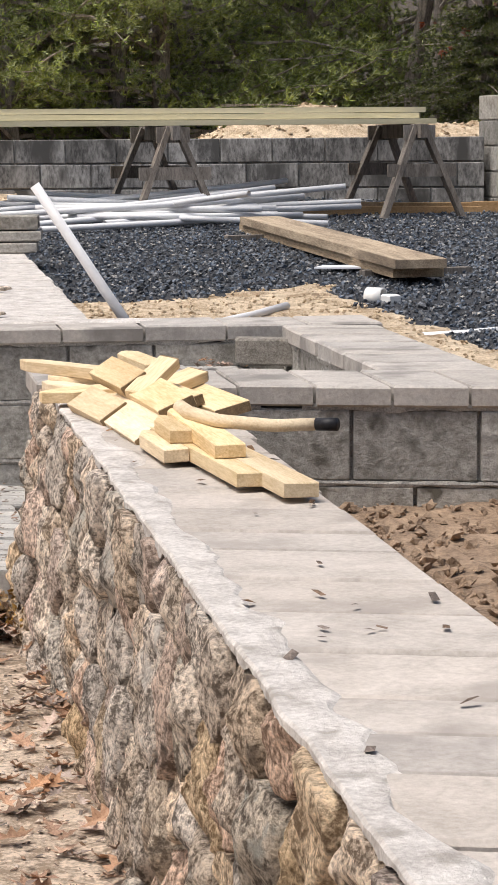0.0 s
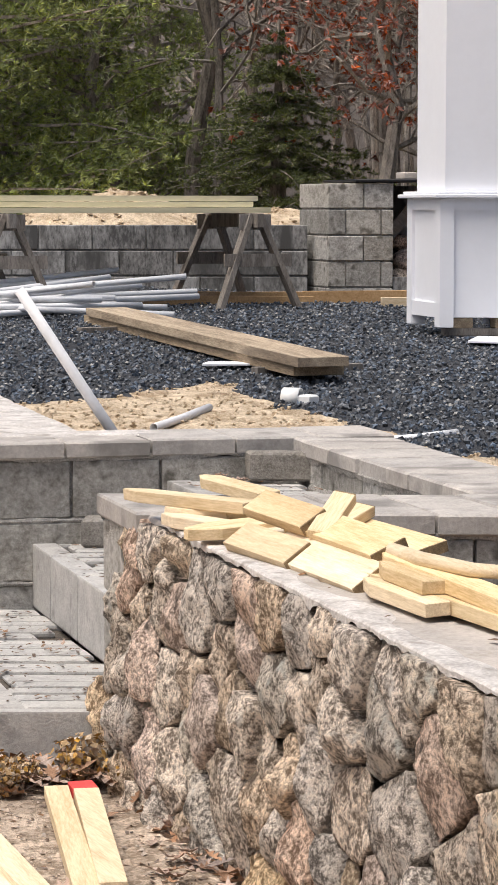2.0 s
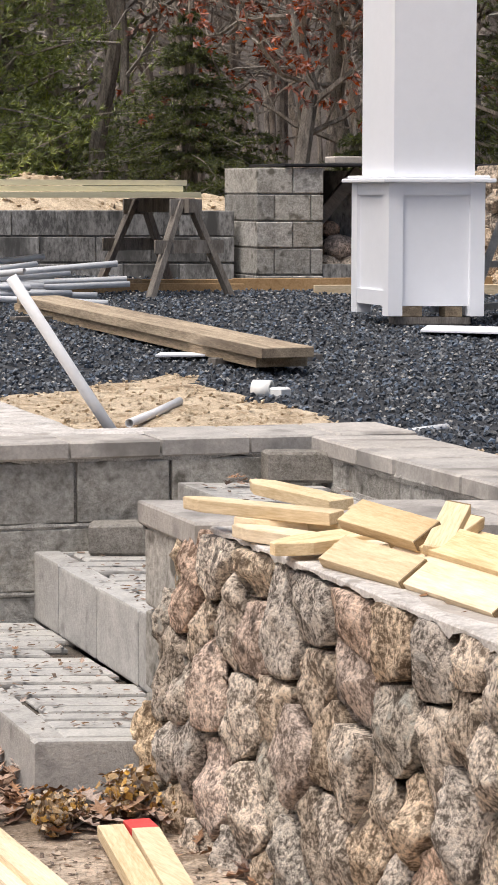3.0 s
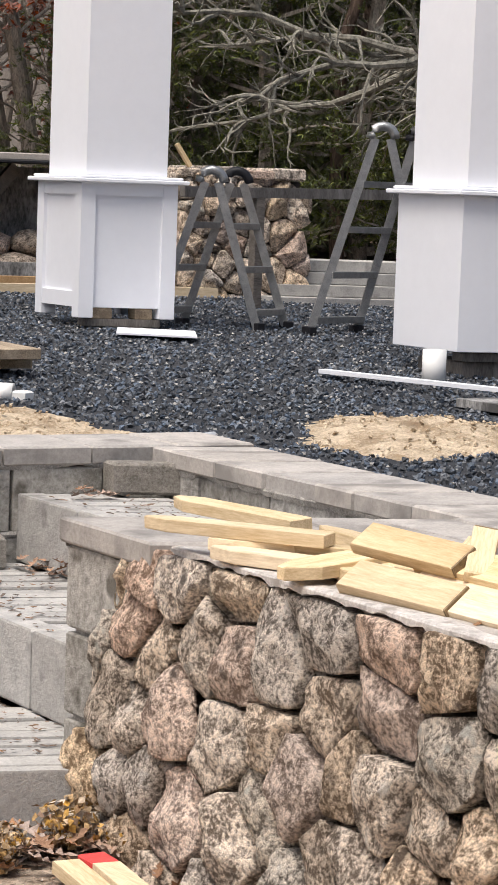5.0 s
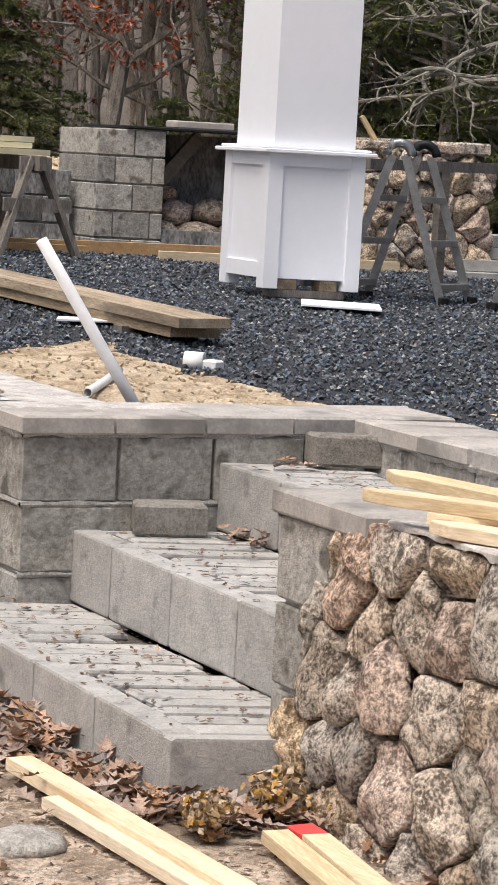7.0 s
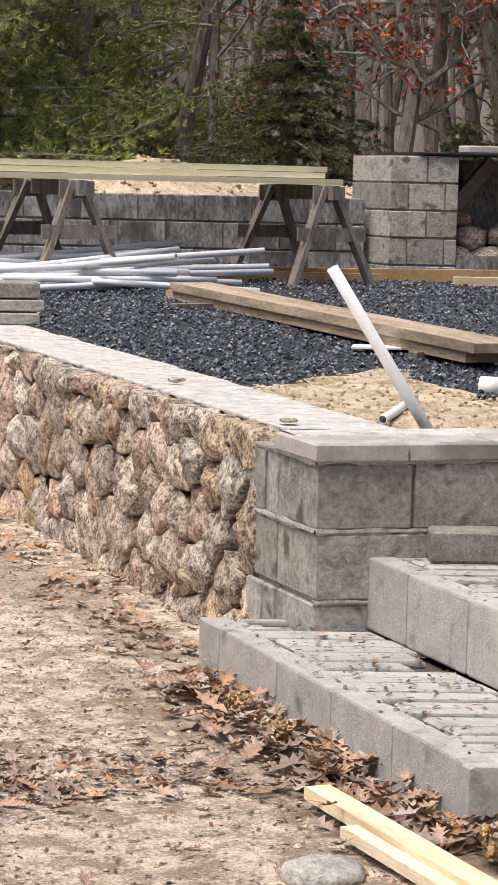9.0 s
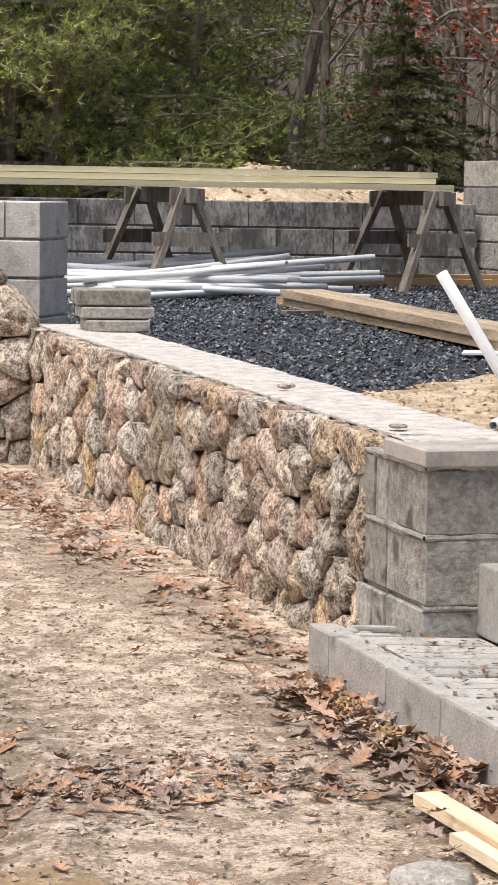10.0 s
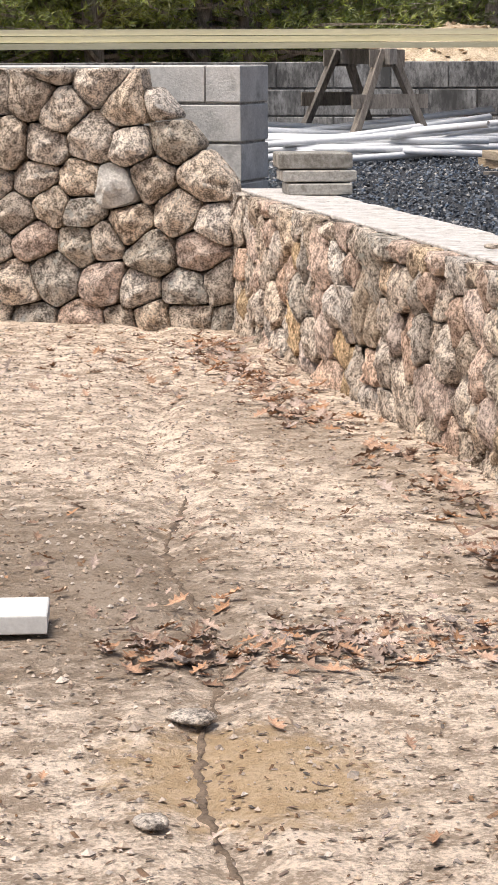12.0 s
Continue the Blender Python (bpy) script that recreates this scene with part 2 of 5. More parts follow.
def smooth(ob):
    for p in ob.data.polygons:
        p.use_smooth = True
    return ob


def prism(bm, ring, z0, z1, b=0.006, top=None):
    """A block on a ring of plan points, from z0 to z1, with its upper and lower edges chamfered. top: heights of the upper corners."""
    c = sum((Vector(p) for p in ring), Vector((0, 0))) / len(ring)

    def inset(p):
        d = Vector(p) - c
        return c + d * max(0.0, 1 - b * 1.5 / max(d.length, 1e-6))

    tops = top or [z1] * len(ring)
    rows = [[(*inset(p), z0) for p in ring], [(*p, z0 + b) for p in ring], [(*p, t - b) for p, t in zip(ring, tops)], [(*inset(p), t) for p, t in zip(ring, tops)]]
    vs = [[bm.verts.new(q) for q in row] for row in rows]
    n = len(ring)
    for r in range(3):
        for i in range(n):
            bm.faces.new((vs[r][i], vs[r][(i + 1) % n], vs[r + 1][(i + 1) % n], vs[r + 1][i]))
    bm.faces.new(vs[3])
    bm.faces.new(vs[0][::-1])
    return bm


def quad(o, a, b):
    """The ring of plan points from o along a and b, counter-clockwise."""
    o, a, b = Vector(o), Vector(a), Vector(b)
    r = [o, o + a, o + a + b, o + b]
    return r if a.x * b.y - a.y * b.x > 0 else r[::-1]


def box(size, b=0.004, centre=(0, 0, 0), bm=None, m=None):
    """A chamfered box about a centre."""
    bm = bm or bmesh.new()
    first = len(bm.verts)
    x, y, z = size[0] / 2, size[1] / 2, size[2] / 2
    prism(bm, [(-x, -y), (x, -y), (x, y), (-x, y)], -z, z, min(b, x / 2, y / 2, z / 2))
    bm.verts.ensure_lookup_table()
    for v in bm.verts[first:]:
        v.co = v.co + Vector(centre)
        if m is not None:
            v.co = m @ v.co
    return bm


def bar(bm, a, b, w, d, up=(0, 0, 1), c=0.003):
    """A chamfered bar of section w x d from a to b."""
    a, b = Vector(a), Vector(b)
    y = (b - a).normalized()
    x = y.cross(Vector(up))
    x = x.normalized() if x.length > 1e-4 else Vector((1, 0, 0))
    z = x.cross(y)
    m = Matrix.Translation((a + b) / 2) @ Matrix((x, y, z)).transposed().to_4x4()
    return box((w, (b - a).length, d), c, bm=bm, m=m)


def tube(bm, path, radii, sides=8, inner=None, caps=True):
    """A round tube along a path. inner: leaves the far end open by a bore of that share of the radius."""
    path = [Vector(p) for p in path]
    if not isinstance(radii, (list, tuple)):
        radii = [radii] * len(path)
    rings = []
    for i, p in enumerate(path):
        t = (path[min(i + 1, len(path) - 1)] - path[max(i - 1, 0)]).normalized()
        x = t.orthogonal().normalized() if abs(t.z) > 0.9 else t.cross(Vector((0, 0, 1))).normalized()
        y = t.cross(x)
        rings.append([bm.verts.new(p + radii[i] * (math.cos(a) * x + math.sin(a) * y)) for a in (2 * math.pi * j / sides for j in range(sides))])
    for r, s in zip(rings, rings[1:]):
        for j in range(sides):
            bm.faces.new((r[j], r[(j + 1) % sides], s[(j + 1) % sides], s[j]))
    if caps:
        for ring, p, q in ((rings[0], path[0], path[1]), (rings[-1], path[-1], path[-2])):
            if inner:
                rim = [bm.verts.new(p + (v.co - p) * inner) for v in ring]
                deep = [bm.verts.new(v.co + (q - p).normalized() * min(0.1, (q - p).length * 0.5)) for v in rim]
                for a, b in ((ring, rim), (rim, deep)):
                    for j in range(sides):
                        bm.faces.new((a[j], a[(j + 1) % sides], b[(j + 1) % sides], b[j]))
                bm.faces.new(deep)
            else:
                bm.faces.new(ring)
    bmesh.ops.recalc_face_normals(bm, faces=bm.faces)
    return bm


def block_run(parent, o, along, across, length, thick, z0, courses, size, mat, rng, height=0.2, joint=0.012, name="block", first=None, rough=0.004, odd=0.5, recess=0.018):
    """Courses of blocks laid in running bond from o, with recessed mortar behind the joints."""
    along, across = Vector(along).normalized(), Vector(across).normalized()
    bm = bmesh.new()
    prism(bm, quad(Vector(o) + along * recess + across * recess, along * (length - 2 * recess), across * (thick - 2 * recess)), z0, z0 + courses * height - 0.008, 0.002)
    part("mortar", bm, MORTAR, parent)
    for c in range(courses):
        s = 0.0
        step = (first if first and c % 2 == 0 else size * (1.0 if c % 2 == 0 else odd))
        while s < length - 0.03:
            w = min(step, length - s)
            if length - s - w < size * 0.25:
                w = length - s
            bm = bmesh.new()
            j = [rng.uniform(-rough, rough) for _ in range(3)]
            prism(bm, quad(Vector(o) + along * (s + joint / 2) + across * j[0], along * (w - joint), across * (thick - j[0] + j[1])), z0 + c * height + joint / 2, z0 + (c + 1) * height - joint / 2, 0.006)
            part(name, bm, mat, parent)
            s += w
            step = size


def cap_run(parent, o, along, across, length, thick, z0, z1, size, mat, rng, name="cap_block", joint=0.009):
    s = 0.0
    along, across = Vector(along).normalized(), Vector(across).normalized()
    while s < length - 0.02:
        w = min(size * rng.choice((1, 1, 1, 0.7)), length - s)
        if length - s - w < 0.1:
            w = length - s
        bm = bmesh.new()
        dz = rng.uniform(-0.003, 0.003)
        e = rng.uniform(-0.006, 0.006)
        prism(bm, quad(Vector(o) + along * (s + joint / 2) + across * e, along * (w - joint), across * thick), z0, z1 + dz, 0.006)
        part(name, bm, mat, parent)
        s += w


def clip(poly, p, n):
    """The part of a polygon on the inner side of the line through p with outward normal n."""
    out = []
    for i, a in enumerate(poly):
        b = poly[(i + 1) % len(poly)]
        da, db = (a - p).dot(n), (b - p).dot(n)
        if da <= 0:
            out.append(a)
        if (da < 0 < db) or (db < 0 < da):
            out.append(a + (b - a) * (da / (da - db)))
    return out


def stone_face(parent, o, along, out, length, z0, tops, cell, rng, depth=0.09, batter=0.0, gap=0.004, toe=None, edge=None, asp=1.0, weights=(6, 6, 3, 1.6, 1.2), pale=None, thin=0.12):
    """A face of fitted field stones: cells of a jittered grid, rounded and domed outwards. tops: the height at a distance along."""
    along3, out3 = Vector((*Vector(along).normalized(), 0)), Vector((*Vector(out).normalized(), 0))
    o3 = Vector((*Vector(o), 0))
    seeds = []
    rows = int(1.7 / (cell * asp * 0.9)) + 1
    cols = int(length / cell) + 1
    for r in range(rows):
        for c in range(cols + 1):
            if rng.random() > thin:
                seeds.append(Vector(((c + (0.5 if r % 2 else 0.0) + rng.uniform(-0.38, 0.38)) * cell, z0 + (r + 0.45 + rng.uniform(-0.34, 0.34)) * cell * asp * 0.92)))
    flat = lambda p: Vector((p.x, p.y / asp))
    made = 0
    white = min(range(len(seeds)), key=lambda i: (seeds[i] - Vector(pale)).length) if pale else -1
    for i, s in enumerate(seeds):
        if not -0.02 < s.x < length + 0.02:
            continue
        top = tops(s.x)
        if s.y > top + 0.02:
            continue
        lo, hi = max(s.x - 0.4, 0), min(s.x + 0.4, length)
        poly = [Vector((lo, z0)), Vector((hi, z0)), Vector((hi, top)), Vector((lo, top))]
        for j, t in enumerate(seeds):
            if j != i and (t - s).length < 0.8 and t.y < tops(min(max(t.x, 0), length)) + 0.02:
                n2 = flat(t) - flat(s)
                poly = clip(poly, (s + t) / 2, Vector((n2.x, n2.y / asp)))
                if len(poly) < 3:
                    break
        if edge and len(poly) > 2:
            poly = clip(poly, Vector(edge[0]), Vector(edge[1]))
        if len(poly) < 3:
            continue
        c = sum(poly, Vector((0, 0))) / len(poly)
        area = abs(sum(a.x * b.y - a.y * b.x for a, b in zip(poly, poly[1:] + poly[:1]))) / 2
        if area < 0.002:
            continue
        for f in (0.14, 0.25):
            poly = [q for a, b in zip(poly, poly[1:] + poly[:1]) for q in (a.lerp(b, f), a.lerp(b, 1 - f))]
        keep, ring = [], poly
        for p in ring:
            if not keep or (p - keep[-1]).length > 0.012:
                keep.append(p)
        ring = keep
        if len(ring) < 5:
            continue
        d = depth * rng.uniform(0.75, 1.25) * min(1.0, math.sqrt(area) / 0.16 + 0.25) * (1 + batter * (0.45 - c.y))
        bm = bmesh.new()
        levels = ((1 - gap / 0.09, -0.06 - (0.10 if toe else 0.0)), (1 - gap / 0.09, 0.36 * d), (0.955, 0.70 * d), (0.88, 0.90 * d), (0.72, 1.02 * d), (0.5, 1.07 * d), (0.25, 1.08 * d))
        size = math.sqrt(area)
        facets = [(Vector((math.cos(w), math.sin(w))) * rng.uniform(0.4, 1.1) * d / size, rng.uniform(0.94, 1.16) * d) for w in (rng.uniform(0, 2.1), rng.uniform(2.1, 4.2), rng.uniform(4.2, 6.28))]
        lean = Vector((rng.uniform(-0.12, 0.12), rng.uniform(-0.12, 0.12)))
        seed = Vector((rng.uniform(0, 50), rng.uniform(0, 50), 0))
        rings = []
        for li, (f, h) in enumerate(levels):
            row = []
            for p in ring:
                q = c + (p - c) * f
                k = 0.0 if li < 1 else noise.noise(Vector((q.x * 14, q.y * 14, h * 10)) + seed) * (0.008 + 0.2 * d) + noise.noise(Vector((q.x * 38, q.y * 38, 3)) + seed) * (0.006 + 0.1 * d)
                if li > 1:
                    h = min([h] + [e - (q - c).dot(m) for m, e in facets])
                hh = (toe(q.x, q.y) if toe else 0.0) + h + k + (0 if li < 2 else (q - c).dot(lean) * 0.7)
                row.append(bm.verts.new(o3 + along3 * q.x + out3 * hh + Vector((0, 0, q.y))))
            rings.append(row)
        tip = bm.verts.new(o3 + along3 * c.x + out3 * (min([d * 1.06] + [e for _, e in facets]) + (toe(c.x, c.y) if toe else 0.0)) + Vector((0, 0, c.y)))
        n = len(ring)
        for r, t in zip(rings, rings[1:]):
            for j in range(n):
                bm.faces.new((r[j], r[(j + 1) % n], t[(j + 1) % n], t[j]))
        for j in range(n):
            bm.faces.new((rings[-1][j], rings[-1][(j + 1) % n], tip))
        bmesh.ops.recalc_face_normals(bm, faces=bm.faces)
        pick = rng.choices(STONES, weights)[0]
        if i == white:
            pick = PALE_STONE
        smooth(part("stone", bm, pick, parent))
        made += 1
    return made


# ---- the ground, one sheet ----
ZC = 0.70


def uv_of(x, y):
    return (0.993 * x - 0.118 * y) / 0.9525, (0.91 * y + 0.414 * x) / 0.9525


TALL_O, TALL_D, TALL_N = Vector((0.68, 5.57)), Vector((-0.754, 0.656)), Vector((-0.656, -0.754))


def gravel_z(x, y):
    far = min(max(y, -3), 12)
    return 0.443 + 0.0054 * min(x, 14) + 0.0299 * far


def zone(x, y):
    """Which ground lies at a place: soil, loam, sand, gravel or forest floor."""
    u, v = uv_of(x, y)
    if u > 0.27 and v < -1.58:
        return "loam"
    behind_tall = (Vector((x, y)) - TALL_O).dot(-TALL_N) > 0.2
    upper = (u > 0.2 and v > 0.27 and (y < 5.9 or behind_tall)) or (u > 1.2 and v > -1.6) or (y > 5.6 and behind_tall)
    if not upper:
        return "soil"
    n = noise.noise(Vector((x * 1.3, y * 1.3, 5))) * 0.45 + noise.noise(Vector((x * 4, y * 4, 9))) * 0.15
    if y > 14.2 + n * 2 or (x > 9.5 and y > 4):
        return "litter"
    if y > 10.9:
        return "sand"
    if x < 2.25 + n and y < 3.25 + n + 0.1 * x:
        return "sand"
    if (Vector((x - 3.3, (y - 1.1) * 1.6))).length < 0.8 + n * 1.3:
        return "sand"
    return "gravel"


def rut(x, y):
    """How far a place lies from the wheel rut."""
    return abs(x + 1.294 - 0.285 * y + 0.05 * math.sin(y * 3.1))


def height(x, y):
    k = zone(x, y)
    n = noise.noise(Vector((x * 0.9, y * 0.9, 0))) * 0.5 + noise.noise(Vector((x * 3.1, y * 3.1, 2))) * 0.3 + noise.noise(Vector((x * 9, y * 9, 4))) * 0.2
    if k == "soil":
        z = 0.0 + 0.022 * n
        # a wheel rut that runs across the lower ground
        d = rut(x, y)
        z -= 0.02 * math.exp(-((d / 0.07) ** 2)) - 0.008 * math.exp(-(((d - 0.14) / 0.07) ** 2))
        return z
    if k == "loam":
        return 0.40 + 0.06 * n + 0.03 * noise.noise(Vector((x * 14, y * 14, 7)))
    z = gravel_z(x, y) + 0.02 * n
    if k == "sand" and y < 5:
        z += 0.022 * noise.noise(Vector((x * 5, y * 5, 11))) + 0.02 * noise.noise(Vector((x * 12, y * 12, 13)))
    for mx, my, r, h in ((4.9, 12.0, 1.5, 0.72), (7.0, 12.6, 1.5, 0.55), (2.4, 12.6, 1.4, 0.45), (3.45, 1.15, 0.55, 0.07)):
        d2 = ((x - mx) ** 2 + (y - my) ** 2) / (r * r)
        z += h * math.exp(-d2 * 1.6) * (1 + 0.25 * n)
    if y > 13:
        z += 0.02 * min(y - 13, 20)
    return z


def build_ground():
    near = lambda a, b, s: list(np.arange(a, b + s / 2, s))
    far = [1.2, 3, 7, 15, 35, 90, 250, 600]
    xs = [-4.4 - d for d in far[::-1]] + near(-4.4, 0.7, 0.045) + near(0.8, 8.2, 0.1) + [8.2 + d for d in (0.4, 0.9, 1.5, 2.4, 3.6, 5.5, 8, 12, 20, 40, 90, 250, 600)]
    ys = [-8.6 - d for d in far[::-1]] + near(-8.6, -3.1, 0.1) + near(-3.05, 2.5, 0.05) + near(2.6, 13.0, 0.1) + [13.0 + d for d in (0.4, 0.9, 1.5, 2.4, 3.6, 5.5, 8, 12, 20, 40, 90, 250, 600)]
    verts = [(x, y, height(x, y)) for y in ys for x in xs]
    nx = len(xs)
    faces = [(j * nx + i, j * nx + i + 1, (j + 1) * nx + i + 1, (j + 1) * nx + i) for j in range(len(ys) - 1) for i in range(nx - 1)]
    me = bpy.data.meshes.new("ground")
    me.from_pydata(verts, [], faces)
    kinds = ["soil", "loam", "sand", "gravel", "litter"]
    for m in (GROUND, LOAM, SAND, GRAVEL, LITTER):
        me.materials.append(m)

    idx = [kinds.index(zone(sum(verts[i][0] for i in f) / 4, sum(verts[i][1] for i in f) / 4)) for f in faces]
    me.polygons.foreach_set("material_index", idx)
    me.polygons.foreach_set("use_smooth", [True] * len(faces))
    return tagged(new("ground", me), "trodden tan soil below and dark gravel with sandy patches above", "ground", kind="structure")


build_ground()


def build_rut():
    """A thin ragged strip of dark soil colour along the wheel rut, painting the crack's shade."""
    bm = bmesh.new()
    rows = []
    for k in range(330):
        y = -3.5 + 4.9 * k / 329
        x = -1.294 + 0.285 * y - 0.05 * math.sin(y * 3.1)
        e = noise.noise(Vector((y * 7, 1, 0))) * 0.6 + noise.noise(Vector((y * 23, 2, 0))) * 0.5
        f = noise.noise(Vector((y * 9, 5, 0))) * 0.6 + noise.noise(Vector((y * 27, 7, 0))) * 0.5
        w0, w1 = max(0.001, 0.010 + 0.05 * e), max(0.001, 0.010 + 0.05 * f)
        rows.append([bm.verts.new((px, y, height(px, y) + dz)) for px, dz in ((x - w0, -0.004), (x - w0 * 0.6, 0.004), (x + w1 * 0.6, 0.004), (x + w1, -0.004))])
    for a, b in zip(rows, rows[1:]):
        for j in range(3):
            bm.faces.new((a[j], a[j + 1], b[j + 1], b[j]))
    tagged(smooth(part("wheel_rut", bm, RUT_SHADE, None)), "ragged wheel rut pressed into the tan soil, its shade painted dark", "rut", kind="structure")


build_rut()

# ---- the stone and block walls round the steps ----
rng = random.Random(4)
CAP_Z = ZC - 0.054

wall_right = thing("wall_right", "field stone wall with pale concrete coping, low and straight", "wall", kind="structure")
bm = bmesh.new()
prism(bm, quad(at(0.135, -8.6), V * 6.85, U * 0.33), -0.05, CAP_Z - 0.005, 0.004)
part("core", bm, BED, wall_right)
cap_run(wall_right, at(0.118, -8.6), V, U, 6.82, 0.347, CAP_Z, ZC, 0.25, CAP, rng, joint=0.012)
RAG = lambda s: noise.noise(Vector((s * 4.1, 3, 0))) * 0.028 + noise.noise(Vector((s * 11, 8, 0))) * 0.012
stone_face(wall_right, at(0.112, -8.6), V, -U, 7.13, -0.06, lambda s: ZC - 0.004 + min(0, RAG(s)), 0.148, rng, depth=0.058, batter=0.4, asp=1.2, gap=0.005, edge=((7.12, 0.1), (0.69, 0.20)), toe=lambda s, z: min(max((s - 6.2) / 0.8, 0.0), 1.0) * (0.012 + 0.11 * (0.69 - z)))

wall_left = thing("wall_left", "low field stone wall with pale mortared coping beside the steps", "wall", kind="structure")
LV = Vector((0.136, 0.991))
bm = bmesh.new()
prism(bm, quad(at(0.07, 0.62), LV * 5.0, U * 0.33), -0.05, CAP_Z - 0.005, 0.004)
part("core", bm, BED, wall_left)
cap_run(wall_left, at(0.075, 0.335), LV, U, 5.38, 0.355, CAP_Z, ZC, 0.3, LIME, rng)
stone_face(wall_left, at(0.045, 0.48), LV, -U, 5.62, -0.06, lambda s: ZC - 0.004 + min(0, 0.5 * RAG(s + 20)), 0.18, rng, depth=0.07, asp=1.0, gap=0.006)

wall_back = thing("wall_back", "grey concrete block wall with flat coping behind the steps", "wall", kind="structure")
W, WO = Vector((0.982, -0.187)), Vector((-0.003, -0.005))
block_run(wall_back, WO + W * 0.012 + V * 0.012, W, V, 1.38, 0.3, -0.154, 4, 0.29, BLOCK, rng, first=0.44, odd=1.0)
cap_run(wall_back, WO, W, V, 1.38, 0.33, CAP_Z, ZC, 0.28, GREYCAP, rng)
block_run(wall_back, WO + W * 0.012 + V * 0.313, V, U, 0.24, 0.3, -0.154, 4, 0.2, BLOCK, rng)

wall_inner = thing("wall_inner", "grey concrete block wall with pale coping beside the gravel", "wall", kind="structure")
block_run(wall_inner, at(1.08, -1.36), V, U, 1.61, 0.30, -0.154, 4, 0.38, BLOCK, rng)
cap_run(wall_inner, at(1.07, -1.36), V, U, 1.60, 0.33, CAP_Z, ZC - 0.001, 0.26, GREYCAP, rng)

wall_near = thing("wall_near", "grey concrete block wall with coping that meets the stone wall", "wall", kind="structure")
block_run(wall_near, at(0.072, -1.78), U, V, 3.36, 0.395, -0.154, 4, 0.33, BLOCK, rng)
cap_run(wall_near, at(0.06, -1.79), U, V, 3.38, 0.425, CAP_Z, ZC + 0.001, 0.20, GREYCAP, rng)



def mortar_bead(parent, o, along, out, length, z, tall, seed, proud=0.005):
    """A ragged line of squeezed-out mortar along a bed joint, broken here and there."""
    a3, n3, o3 = Vector((*Vector(along).normalized(), 0)), Vector((*Vector(out).normalized(), 0)), Vector((*Vector(o), 0))
    bm = bmesh.new()
    last = None
    for i in range(int(length / 0.012) + 1):
        s = i * 0.012
        e = noise.noise(Vector((s * 9, seed, 0))) + 0.5 * noise.noise(Vector((s * 31, seed, 4)))
        f = noise.noise(Vector((s * 7, seed, 8))) + 0.5 * noise.noise(Vector((s * 27, seed, 12)))
        up, down = tall * (0.5 + 0.55 * e), tall * (0.5 + 0.7 * f)
        if up + down < tall * 0.35 or noise.noise(Vector((s * 2.3, seed, 20))) < -0.42:
            last = None
            continue
        p = proud * (1 + 0.7 * noise.noise(Vector((s * 40, seed, 30))))
        row = [bm.verts.new(o3 + a3 * s + n3 * b + Vector((0, 0, z + c))) for b, c in ((-0.02, up), (p * 0.5, up * 0.9), (p, 0), (p * 0.4, -down * 0.9), (-0.02, -down))]
        if last:
            for j in range(4):
                bm.faces.new((last[j], row[j], row[j + 1], last[j + 1]))
        last = row
    bmesh.ops.recalc_face_normals(bm, faces=bm.faces)
    part("mortar_bead", bm, MORTAR, parent)


mortar_bead(wall_back, WO + W * 0.012 + V * 0.012, W, -V, 1.05, CAP_Z, 0.022, 31)
mortar_bead(wall_back, WO + W * 0.012 + V * 0.012, W, -V, 1.05, 0.446, 0.016, 33)
mortar_bead(wall_back, WO + W * 0.012 + V * 0.012, W, -V, 1.05, 0.246, 0.016, 35)
mortar_bead(wall_back, WO + W * 0.012 + V * 0.012, V, -U, 0.5, CAP_Z, 0.020, 37)
mortar_bead(wall_back, WO + W * 0.012 + V * 0.012, V, -U, 0.5, 0.446, 0.018, 39)
mortar_bead(wall_near, at(0.072, -1.78), U, -V, 3.3, CAP_Z, 0.020, 41)
mortar_bead(wall_near, at(0.072, -1.78), U, -V, 3.3, 0.446, 0.014, 43)
mortar_bead(wall_near, at(0.072, -1.385), U, V, 3.3, CAP_Z, 0.018, 45)
mortar_bead(wall_inner, at(1.08, -1.42), V, -U, 1.5, CAP_Z, 0.030, 47, 0.008)
mortar_bead(wall_inner, at(1.08, -1.42), V, -U, 1.5, 0.55, 0.030, 49, 0.008)

